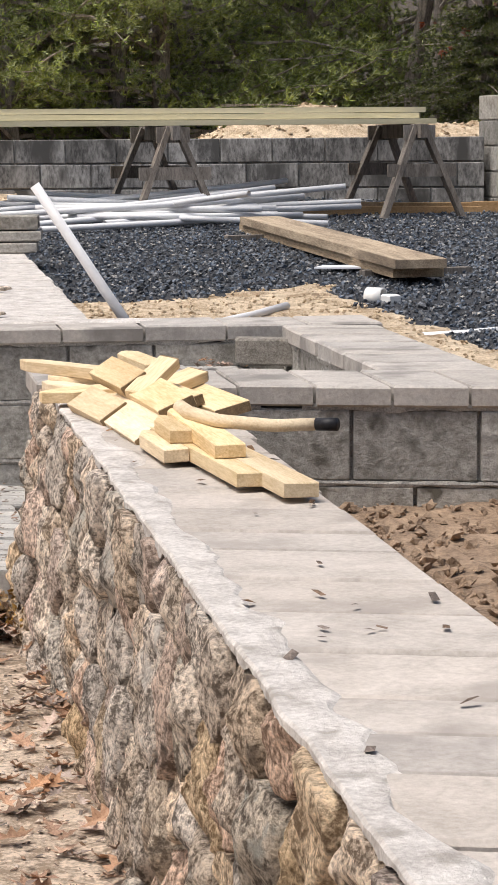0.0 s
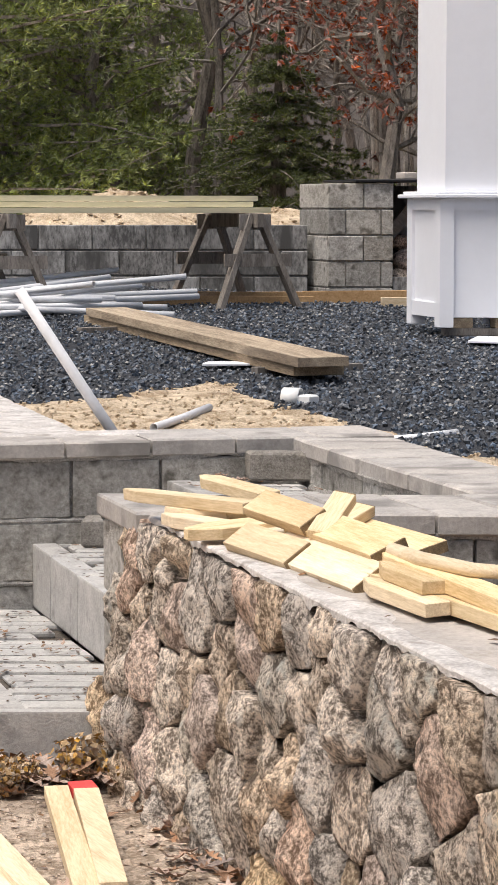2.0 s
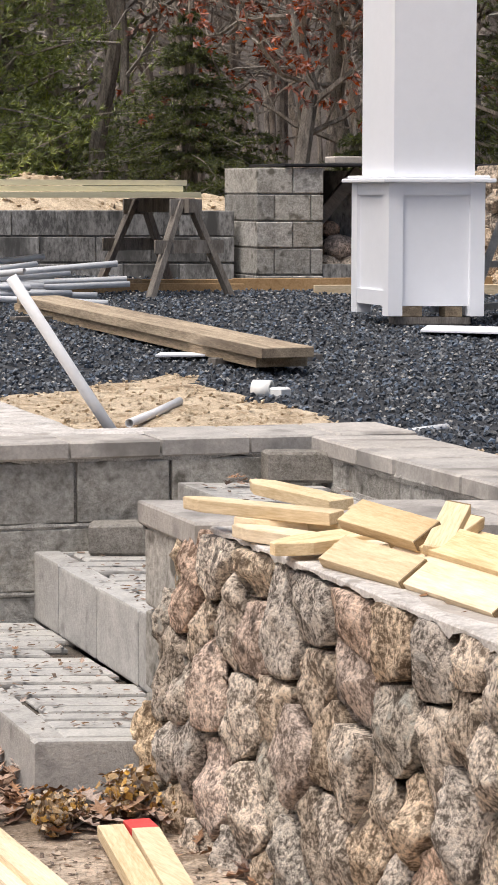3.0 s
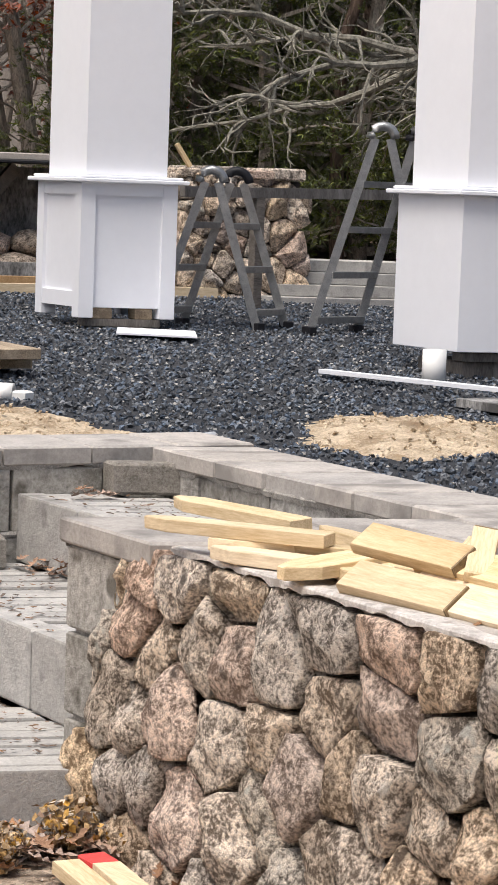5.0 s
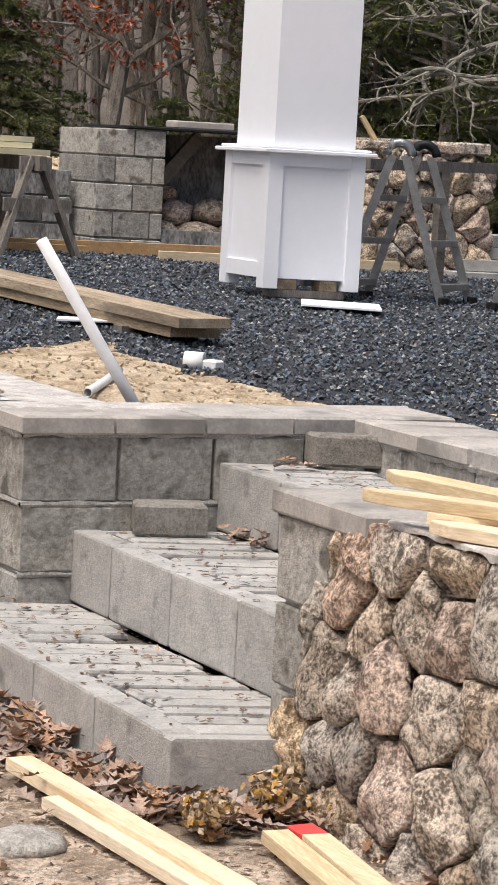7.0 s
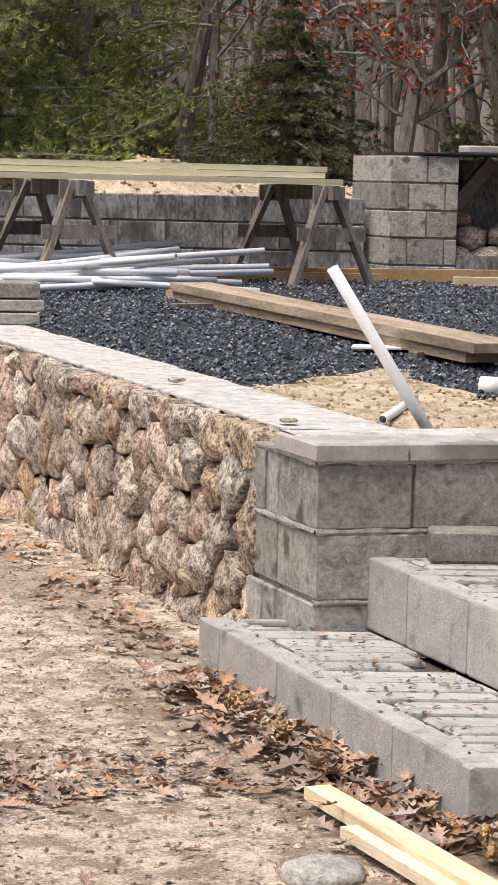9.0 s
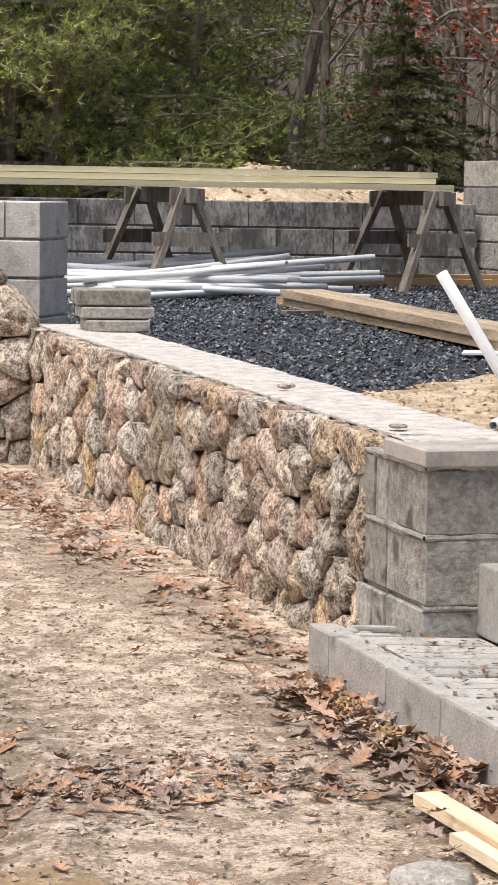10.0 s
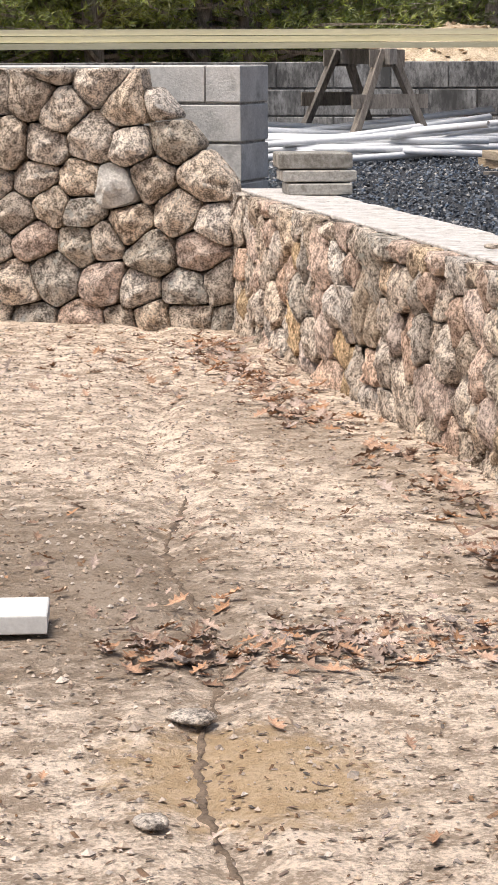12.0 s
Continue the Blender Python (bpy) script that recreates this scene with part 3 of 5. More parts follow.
# ---- the steps ----
steps = thing("steps", "three rough concrete block steps strewn with leaf litter", "steps", kind="structure")
for u0, u1, v0, v1, z0, z1 in ((-0.248, 0.20, -1.57, 0.02, -0.03, 0.17), (-0.248, -0.012, 0.02, 0.195, -0.03, 0.17), (0.18, 0.66, -1.36, 0.12, 0.17, 0.37), (0.64, 1.07, -1.36, 0.20, 0.37, 0.57)):
    if v0 < 0:
        bm = bmesh.new()
        prism(bm, quad(at(u0 - 0.001, v0 - 0.04), V * 0.042, U * (u1 - u0)), z0, z1 - 0.001, 0.006)
        part("block_end", bm, STEP_BLOCK, steps)
    v = v0
    while v < v1 - 0.05:
        w = min(0.38, v1 - v)
        if v1 - v - w < 0.12:
            w = v1 - v
        bm = bmesh.new()
        dz = rng.uniform(-0.004, 0.004)
        prism(bm, quad(at(u0, v + 0.004), V * (w - 0.008), U * 0.08), z0, z1 + dz, 0.006)
        part("block_face", bm, STEP_BLOCK, steps)
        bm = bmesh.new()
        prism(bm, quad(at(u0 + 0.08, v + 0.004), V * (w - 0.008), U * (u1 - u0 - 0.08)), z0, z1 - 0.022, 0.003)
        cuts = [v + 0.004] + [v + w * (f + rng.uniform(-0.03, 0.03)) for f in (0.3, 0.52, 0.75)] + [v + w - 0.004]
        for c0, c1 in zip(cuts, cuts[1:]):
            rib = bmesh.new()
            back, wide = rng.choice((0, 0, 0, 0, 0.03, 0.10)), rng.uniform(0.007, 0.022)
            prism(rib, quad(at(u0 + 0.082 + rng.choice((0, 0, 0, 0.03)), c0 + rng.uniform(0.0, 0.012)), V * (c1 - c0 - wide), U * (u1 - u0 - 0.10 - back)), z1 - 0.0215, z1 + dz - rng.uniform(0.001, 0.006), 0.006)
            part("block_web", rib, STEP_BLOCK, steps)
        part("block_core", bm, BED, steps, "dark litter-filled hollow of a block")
        v += w

# ---- the tall stone wall with its block pillar ----
wall_tall = thing("wall_tall", "tall field stone wall of round grey boulders", "wall", kind="structure")
bm = bmesh.new()
prism(bm, quad(TALL_O + TALL_D * 0.45 - TALL_N * 0.02, TALL_D * 4.6, -TALL_N * 0.14), -0.05, 1.26, 0.004)
prism(bm, quad(TALL_O + TALL_D * 0.02 - TALL_N * 0.0, TALL_D * 0.4, -TALL_N * 0.14), -0.05, 0.84, 0.004)
part("core", bm, BED, wall_tall)
TOP = lambda s: 0.88 + 0.27 * min(1, s / 0.14) + 0.16 * min(1, max(0, s - 0.14) / 0.3)
stone_face(wall_tall, TALL_O - TALL_D * 0.13, TALL_D, TALL_N, 5.16, -0.06, lambda s: TOP(s - 0.11), 0.22, rng, depth=0.115, gap=0.003, edge=((0.10, 0.86), (-0.48, 0.43)), asp=0.9, weights=(2.5, 8, 2, 0.3, 2), pale=(0.63, 0.643), thin=0.04)
block_run(wall_tall, Vector((0.91, 5.79)) + TALL_D * 0.004, TALL_D, -TALL_N, 5.0, 0.4, 0.12, 6, 0.4, PALE_BLOCK, rng, first=0.385)

# ---- the far block wall and its pier ----
FARO = Vector((5.62, 9.55))
wall_far = thing("wall_far", "weathered dark grey concrete block wall at the back of the yard", "wall", kind="structure")
block_run(wall_far, FARO, -U, V, 7.6, 0.3, 0.70, 3, 0.42, OLD_BLOCK, rng)
pier = thing("pier", "grey concrete block pier standing in the yard", "pier", kind="structure")
block_run(pier, (5.63, 9.21), U, V, 0.50, 0.72, 0.62, 5, 0.27, BLOCK, rng)

# ---- white columns ----


def column(corner, z0, lift, label, panels=True):
    """A square white column with a panelled plinth and a ledge, whose front corner is given."""
    ob = thing("porch_column", label, "column", "porch columns")
    a, b, n = U, V, 0.57
    c = Vector(corner)
    zl = z0 + 0.80
    shell = lambda o, k: quad(c + (a + b) * o, a * k, b * k)
    bm = bmesh.new()
    prism(bm, shell(0.02 if panels else 0.0, n - (0.04 if panels else 0.0)), z0 + (0.06 if panels else 0.0), zl - 0.01, 0.003)
    part("plinth_panel", bm, WHITE, ob)
    w = 0.085
    for i, j in ((0, 0), (1, 0), (0, 1), (1, 1)) if panels else ():
        bm = bmesh.new()
        prism(bm, quad(c + a * (i * (n - w)) + b * (j * (n - w)), a * w, b * w), z0, zl - 0.012, 0.003)
        part("corner_board", bm, WHITE, ob)
    for o, d, e in ((c, a, b), (c + b * (n - 0.02), a, b), (c, b, a), (c + a * (n - 0.02), b, a)) if panels else ():
        for zz0, zz1 in (((z0 + 0.06, z0 + 0.15),) if d is b else ()) + ((zl - 0.085, zl - 0.012),):
            bm = bmesh.new()
            prism(bm, quad(o + d * (w + 0.001) + e * 0.003, d * (n - 2 * w - 0.002), e * 0.017), zz0, zz1, 0.003)
            part("rail", bm, WHITE, ob)
    bm = bmesh.new()
    prism(bm, shell(-0.045, n + 0.09), zl - 0.012, zl + 0.012, 0.005)
    part("ledge", bm, WHITE, ob)
    bm = bmesh.new()
    prism(bm, shell(-0.02, n + 0.04), zl + 0.012, zl + 0.03, 0.006)
    part("ledge_moulding", bm, WHITE, ob)
    bm = bmesh.new()
    prism(bm, shell(0.045, n - 0.09), zl + 0.03, zl + 3.0, 0.004)
    part("shaft", bm, WHITE, ob)
    bm = bmesh.new()
    prism(bm, shell(0.09, n - 0.18), z0 - lift, z0 - 0.05, 0.006)
    part("footing", bm, GREYWOOD, ob, "stacked timber packing")
    for k, (i, m, zz0, zz1, mat) in enumerate(((0.06, 0.45, z0 - 0.05, z0 - 0.006, GREYWOOD), (0.10, 0.12, z0 - 0.005, z0 + 0.058, PLANK), (0.36, 0.10, z0 - 0.005, z0 + 0.058, PLANK))):
        bm = bmesh.new()
        prism(bm, quad(c + a * i + b * 0.045, a * m, b * 0.09), zz0, zz1, 0.004)
        part("packing_block", bm, mat, ob)
    return ob


column((4.66, 5.60), 0.705, 0.10, "tall white painted porch column with panelled plinth on timber packing")
column((5.12, 2.87), 0.70, 0.19, "white painted porch column with plain plinth raised on packing", False)

# ---- timber ----


def board(name, a, b, w, d, mat, label, category="board", group="", roll=0.0, c=0.003):
    """A sawn board from a to b."""
    a, b = Vector(a), Vector(b)
    y = (b - a).normalized()
    x = y.cross(Vector((0, 0, 1))).normalized()
    z = x.cross(y)
    m = Matrix.Translation((a + b) / 2) @ Matrix((x, y, z)).transposed().to_4x4() @ pose(0, 0, 0, 0, roll, 0)
    bm = box((w, (b - a).length, d), c)
    ob = part(name, bm, mat, None)
    ob.matrix_basis = m
    return tagged(ob, label, category, group)


for k, (dx, dy, z) in enumerate(((0.0, 0.0, 0.022), (0.03, -0.12, -0.03))):
    board("deck_plank", (2.84 + dx, 3.42 + dy * -1, 0.655 + z), (3.13 + dx, 7.33 - dy, 0.74 + z), 0.27, 0.05, PLANK, "long weathered plank stacked in a pair above the gravel", "plank", "stacked planks")
for y, z in ((4.0, 0.60), (6.7, 0.675)):
    board("timber_bearer", (2.72, y, z - 0.012), (3.35, y + 0.05, z - 0.012), 0.07, 0.06, GREYWOOD, "short grey timber bearer under the stacked planks", "bearer", "plank bearers")

for k in range(10):
    z = 1.392 + 0.022 + (k // 4) * 0.042
    y = 8.50 + (k % 4) * 0.15 + 0.04 * (k // 4)
    board("lumber", (4.80 - 0.12 * (k % 3), y, z), (-0.6 + 0.2 * (k % 4), y + 0.02, z), 0.14, 0.038, TREATED, "long greenish treated timber lying across the sawhorses", "lumber", "timbers on the sawhorses")


def sawhorse(x, y, zg, label):
    """A worn timber sawhorse with its top rail along y."""
    ob = thing("sawhorse", label, "sawhorse", "sawhorses")
    h = 1.392
    bm = bmesh.new()
    bar(bm, (x, y - 0.5, h - 0.05), (x, y + 0.5, h - 0.05), 0.05, 0.10)
    part("top_rail", bm, GREYWOOD, ob)
    for e in (-0.38, 0.38):
        for s in (-1, 1):
            bm = bmesh.new()
            bar(bm, (x + s * 0.03, y + e, h - 0.01), (x + s * 0.31, y + e * 1.25, zg), 0.038, 0.085, up=(0, 1, 0))
            part("leg", bm, GREYWOOD, ob)
        bm = bmesh.new()
        bar(bm, (x - 0.26, y + e * 1.18, 1.06), (x + 0.26, y + e * 1.18, 1.06), 0.024, 0.09)
        part("cross_brace", bm, GREYWOOD, ob)
        bm = bmesh.new()
        bar(bm, (x - 0.12, y + e * 1.04, 1.33), (x + 0.12, y + e * 1.04, 1.33), 0.02, 0.11)
        part("gusset", bm, GREYWOOD, ob)
    return ob


sawhorse(4.62, 8.70, 0.70, "worn grey timber sawhorse holding up treated lumber")
sawhorse(2.80, 8.75, 0.69, "worn grey timber sawhorse holding up treated lumber")

for k, (a, b, mat) in enumerate((((5.2, 8.75, 0.77), (9.2, 7.0, 0.80), CEDAR), ((4.2, 9.35, 0.76), (6.4, 8.4, 0.76), CEDAR), ((2.8, 9.75, 0.78), (4.6, 9.0, 0.77), CEDAR), ((5.6, 8.25, 0.735), (7.2, 7.6, 0.74), PINE), ((3.6, 9.1, 0.75), (5.2, 8.55, 0.74), CEDAR))):
    board("ground_timber", a, b, 0.09, 0.09, mat, "orange-brown timber lying on gravel by the block wall", "timber", "timbers on the gravel")

# ---- pipes ----
rng = random.Random(11)


def pipe(a, b, r, label, group="", mat=PVC, name="pvc_pipe"):
    bm = bmesh.new()
    a, b = Vector(a), Vector(b)
    tube(bm, [a, a.lerp(b, 0.5) + Vector((0, 0, -0.004)), b], r, 12, inner=0.86)
    return tagged(smooth(part(name, bm, mat, None)), label, "pipe", group)


for k in range(26):
    x0 = rng.uniform(1.2, 2.2)
    x1 = rng.uniform(3.1, 4.25)
    y = 7.92 + 0.037 * k
    z = gravel_z(3, y) + 0.03 + 0.04 * (k % 3)
    tilt = rng.uniform(-0.3, 0.3) if k % 3 else rng.choice((-0.8, 0.7)) * rng.uniform(0.6, 1)
    pipe((x0, y - tilt, z + rng.uniform(0.0, 0.10) * (k % 2)), (x1, y + tilt, z + rng.uniform(0.0, 0.14) * ((k + 1) % 2) + (0.2 if k in (9, 12, 19) else 0)), 0.021, "pale grey plastic pipe lying in a loose heap", "heap of pipes")

pipe((0.74, 0.33, 0.45), (0.285, 0.44, 1.17), 0.0185, "pale grey plastic pipe leaning out of the sand")
pipe((1.36, 1.95, 0.532), (1.86, 2.55, 0.552), 0.018, "short grey plastic pipe lying on the sand")
pipe((2.12, 1.44, 0.488), (2.55, 1.51, 0.50), 0.02, "grey plastic pipe half buried in gravel")

fitting = thing("pipe_fitting", "white plastic pipe elbow lying on the sand edge", "fitting")
bm = bmesh.new()
tube(bm, [(2.34, 2.80, 0.565), (2.40, 2.74, 0.565)], 0.045, 14, inner=0.85)
smooth(part("socket", bm, WHITEPVC, fitting))
bm = box((0.07, 0.07, 0.07), 0.008, m=pose(2.42, 2.70, 0.545, 0, 0, 25))
part("hub", bm, WHITEPVC, fitting)


def sheet(name, o, a, b, z, d, mat, label, category="board"):
    bm = bmesh.new()
    prism(bm, quad(o, a, b), z, z + d, 0.002)
    return tagged(part(name, bm, mat, None), label, category)


sheet("trim_board", (4.57, 5.08), (0.30, -0.36), (0.30, 0.42), 0.642, 0.014, WHITE, "flat white trim board lying on the gravel")
sheet("trim_strip", (4.43, 3.13), (0.17, -1.30), (0.06, 0.012), 0.585, 0.02, WHITE, "long narrow white trim strip lying on the gravel")
sheet("grey_plank", (4.27, 1.96), (-0.1, -0.9), (0.22, -0.02), 0.53, 0.04, OLD_BLOCK, "grey plank lying on the gravel by the column")
sheet("offcut", (2.55, 4.30), (0.30, -0.12), (0.10, 0.16), 0.61, 0.012, WHITE, "white trim offcut lying beside the planks", "offcut")
bm = bmesh.new()
tube(bm, [(4.93, 2.83, 0.52), (4.93, 2.83, 0.72)], 0.06, 16)
tagged(smooth(part("drain_pipe", bm, WHITEPVC, None)), "short white plastic pipe standing under the column", "pipe")

# ---- ladders ----


def ladder(o, across, spread, h, label):
    """A folding aluminium ladder: two sections that meet at round hinges, each with two rails and rungs."""
    ob = thing("folding_ladder", label, "ladder", "folding ladders")
    o, across, spread = Vector(o), Vector(across), Vector(spread)
    top = o + Vector((0, 0, h))
    for s in (-1, 1):
        for e in (-1, 1):
            bm = bmesh.new()
            bar(bm, top + across * e * 0.42 + spread * s * 0.06, o + across * e * 0.5 + spread * s * 0.5, 0.03, 0.05, up=spread)
            rail = part("rail", bm, ALU, ob)
            bm = bmesh.new()
            foot = o + across * e * 0.5 + spread * s * 0.5
            box((0.05, 0.08, 0.05), 0.006, foot + Vector((0, 0, 0.022)), bm)
            part("rubber_foot", bm, BLACK, rail)
        for k in range(1, 4 if h < 1 else 5):
            f = k / (3.4 if h < 1 else 4.3)
            q = top.lerp(o, 0) + (o - top) * f
            off = spread * s * (0.06 + 0.44 * f)
            bm = bmesh.new()
            bar(bm, q + off - across * (0.42 + 0.08 * f), q + off + across * (0.42 + 0.08 * f), 0.06, 0.038)
            part("rung", bm, ALU, ob)
    for e in (-1, 1):
        bm = bmesh.new()
        n = across.normalized() * 0.028
        c = top + across * e * 0.42
        arc = [c + spread.normalized() * 0.075 * math.cos(t) + Vector((0, 0, 0.05 + 0.075 * math.sin(t) - 0.05)) for t in np.linspace(0, math.pi, 9)]
        tube(bm, arc, 0.028, 8)
        smooth(part("hinge", bm, BLACK if e > 0 else ALU, ob))
    return ob


ladder((5.70, 5.60, 0.64), (0.33, 0.13, 0), (0.53, -0.36, 0), 0.88, "grey aluminium folding ladder standing open on the gravel")
ladder((6.52, 4.92, 0.635), (0.46, 0.10, 0), (0.62, -0.42, 0), 1.18, "tall grey aluminium folding ladder standing open on the gravel")

# ---- loose blocks on the walls and steps ----


def loose_block(o, a, b, z, h, label, mat=DARK_BLOCK):
    bm = bmesh.new()
    prism(bm, quad(o, a, b), z, z + h, 0.008)
    return tagged(part("loose_block", bm, mat, None), label, "block")


loose_block((0.286, -0.165), (0.19, -0.085), (0.05, 0.10), 0.372, 0.092, "small solid grey concrete block resting on a step")
loose_block((0.822, -0.275), (0.19, -0.105), (0.02, 0.085), 0.572, 0.092, "solid grey concrete block resting on the upper step")
stack = thing("cap_block_stack", "loose grey concrete blocks stacked on the wall coping", "blocks")
for k, (z, dx) in enumerate(((0.702, 0.02), (0.765, 0.0), (0.828, -0.015))):
    bm = bmesh.new()
    prism(bm, quad((0.83 + dx, 4.98 - dx), (0.34 - 0.05 * (k == 0), -0.10), (0.06, 0.25)), z, z + (0.055 if k < 2 else 0.075), 0.006)
    part("block", bm, BLOCK, stack)

board("wood_sliver", (1.005, -0.40, 0.58), (1.035, -0.37, 0.625), 0.012, 0.012, PINE, "small pale wood sliver leaning beside the loose block", "offcut")

# ---- a heap of stakes on the wall ----
rng = random.Random(3)
ZW = ZC + 0.004


def stake(a, b, w, d, label="fresh yellow pine stake in a heap on the stone wall", point=0.12, roll=0.0):
    """A sawn stake with one end cut to a point."""
    a, b = Vector(a), Vector(b)
    y = (b - a).normalized()
    x = y.cross(Vector((0, 0, 1))).normalized()
    z = x.cross(y)
    n = (b - a).length
    ring = [(-w / 2, -n / 2), (w / 2, -n / 2), (w / 2, n / 2 - point), (w * 0.12, n / 2), (-w * 0.12, n / 2), (-w / 2, n / 2 - point)]
    bm = bmesh.new()
    prism(bm, ring, -d / 2, d / 2, 0.002)
    ob = part("wooden_stake", bm, PINE, None)
    ob.matrix_basis = Matrix.Translation((a + b) / 2) @ Matrix((x, y, z)).transposed().to_4x4() @ pose(0, 0, 0, 0, roll, 0)
    return tagged(ob, label, "stake", "heap of stakes")


for a, b, w in (
    ((-0.188, -3.43, 0.722), (-0.175, -3.11, 0.722), 0.05),
    ((-0.155, -3.36, 0.750), (-0.135, -3.10, 0.750), 0.055),
    ((-0.125, -3.60, 0.750), (-0.08, -3.00, 0.756), 0.06),
    ((-0.138, -3.79, 0.722), (-0.125, -3.00, 0.722), 0.056),
    ((-0.089, -3.94, 0.722), (-0.075, -3.10, 0.722), 0.065),
    ((-0.056, -2.28, 0.768), (-0.199, -1.85, 0.758), 0.045),
    ((0.134, -1.96, 0.745), (0.161, -1.47, 0.735), 0.06),
    ((0.0, -2.30, 0.735), (-0.16, -2.02, 0.732), 0.05),
    ((-0.05, -2.45, 0.722), (-0.182, -2.06, 0.722), 0.06),
    ((0.02, -2.35, 0.738), (-0.252, -2.37, 0.728), 0.085),
    ((0.047, -2.31, 0.752), (0.119, -2.05, 0.745), 0.07),
    ((0.02, -2.38, 0.742), (-0.089, -2.15, 0.738), 0.045),
    ((0.08, -2.30, 0.722), (-0.02, -1.86, 0.722), 0.06),
    ((0.06, -2.75, 0.722), (0.02, -2.30, 0.722), 0.09),
    ((-0.07, -2.80, 0.722), (-0.10, -2.35, 0.722), 0.09),
):
    stake(a, b, w, 0.027, roll=rng.uniform(-5, 5), point=0.07)


def propped_stake(a, b, rise, w, mat=None, d=0.026, label="pine board end with dark sawn face tilted on the heap"):
    """A square-cut board end whose lower long edge runs from a to b and whose face slopes up along rise."""
    a, b, mat = Vector(a), Vector(b), mat or PINE
    y = (b - a).normalized()
    x = Vector(rise)
    x = (x - y * x.dot(y)).normalized()
    z = x.cross(y)
    if z.z < 0:
        x, y, z = x, -y, -z
    n = (b - a).length
    ob = thing("wooden_stake", "", "stake", m=Matrix.Translation((a + b) / 2 + x * w / 2 - z * d / 2) @ Matrix((x, y, z)).transposed().to_4x4())
    part("shaft", box((w, n, d), 0.0025), mat, ob)
    tip = n / 2 if (b - a).dot(y) > 0 else -n / 2
    part("sawn_end", box((w - 0.003, 0.006, d - 0.003), 0.001, (0, tip, 0)), ENDGRAIN, ob, "weathered dark sawn end")
    return tagged(ob, label, "stake", "heap of stakes")


propped_stake((-0.213, -2.485, 0.724), (-0.198, -2.768, 0.716), (0.047, 0.01, 0.032), 0.075, TANPINE)
propped_stake((-0.152, -2.45, 0.792), (-0.139, -2.722, 0.782), (0.047, 0, 0.03), 0.07, TANPINE)
propped_stake((-0.185, -2.62, 0.716), (-0.193, -3.081, 0.708), (0.05, -0.004, 0.034), 0.085)
propped_stake((-0.125, -2.6, 0.775), (-0.128, -3.03, 0.764), (0.054, 0.03, 0.024), 0.085)
propped_stake((-0.10, -2.79, 0.775), (0.005, -2.70, 0.842), (-0.5, 0.5, 0.1), 0.05)
propped_stake((0.0, -2.66, 0.775), (0.10, -2.60, 0.80), (-0.3, 0.6, 0.1), 0.06)
propped_stake((-0.055, -2.62, 0.765), (-0.03, -2.83, 0.757), (0.6, 0.1, 0.2), 0.06)
propped_stake((0.01, -2.58, 0.752), (0.03, -2.91, 0.745), (0.6, 0.1, 0.15), 0.085)

axe = thing("mattock", "tool with pale curved wooden handle and black end on stakes", "hand tool")
bm = bmesh.new()
pts = [Vector(p) for p in ((0.01, -2.78, 0.735), (-0.07, -2.98, 0.766), (-0.10, -3.20, 0.776), (-0.085, -3.37, 0.780), (-0.007, -3.497, 0.782), (0.067, -3.541, 0.787))]
tube(bm, pts, [0.017, 0.018, 0.016, 0.014, 0.013, 0.0125], 10)
smooth(part("handle", bm, PINE, axe))
bm = bmesh.new()
tube(bm, [(0.0665, -3.5405, 0.787), (0.098, -3.573, 0.789)], [0.0128, 0.0132], 10)
smooth(part("grip", bm, BLACK, axe, "black painted end"))

# ---- boards on the lower ground ----
board("pine_board", (-0.605, -1.15, 0.05), (-0.715, -2.75, 0.05), 0.062, 0.03, PINE, "fresh pine board lying on leaf litter by the steps", "board", "boards by the steps")
board("pine_board", (-0.668, -1.42, 0.036), (-0.765, -2.9, 0.036), 0.05, 0.026, PINE, "fresh pine board lying on leaf litter by the steps", "board", "boards by the steps")
board("pine_board", (-0.385, -1.86, 0.045), (-0.62, -2.75, 0.045), 0.058, 0.028, PINE, "fresh pine stake lying on leaf litter by the wall", "board", "boards by the wall")
marked = thing("marked_stake", "pine stake with red painted end beside the stone wall", "stake")
bm = bmesh.new()
bar(bm, (-0.335, -1.935, 0.05), (-0.55, -2.7, 0.05), 0.06, 0.03)
part("shaft", bm, PINE, marked)
bm = bmesh.new()
bar(bm, (-0.325, -1.865, 0.05), (-0.335, -1.9345, 0.05), 0.061, 0.031)
part("painted_end", bm, RED, marked, "bright red painted end")
board("white_board", (-1.74, -0.24, 0.04), (-2.7, 0.05, 0.04), 0.20, 0.045, WHITEWASH, "pale board end lying on the bare soil")

# ---- the box beside the pier, with boulders in it ----
PU = Vector((5.63, 9.21)) + U * 0.50
firebox = thing("wood_box", "open block bay with black board roof and boulders inside", "bay")
for o, a, b, z0, z1, mat, name in ((PU + V * 0.62, U * 1.1, V * 0.1, 0.66, 1.60, OLD_BLOCK, "back_wall"), (PU + U * 0.95, U * 0.4, V * 0.7, 0.66, 1.60, OLD_BLOCK, "side_wall"), (PU + V * 0.02 + U * 0.004, U * 0.94, V * 0.14, 0.66, 0.90, OLD_BLOCK, "sill"), (PU - U * 0.30 - V * 0.03, U * 1.7, V * 0.78, 1.625, 1.645, BLACK, "roof_board")):
    bm = bmesh.new()
    prism(bm, quad(o, a, b), z0, z1, 0.004)
    part(name, bm, mat, firebox)
loose_block(PU + U * 0.12 + V * 0.1, U * 0.42, V * 0.2, 1.646, 0.055, "pale loose block lying on the black board roof", CAP)


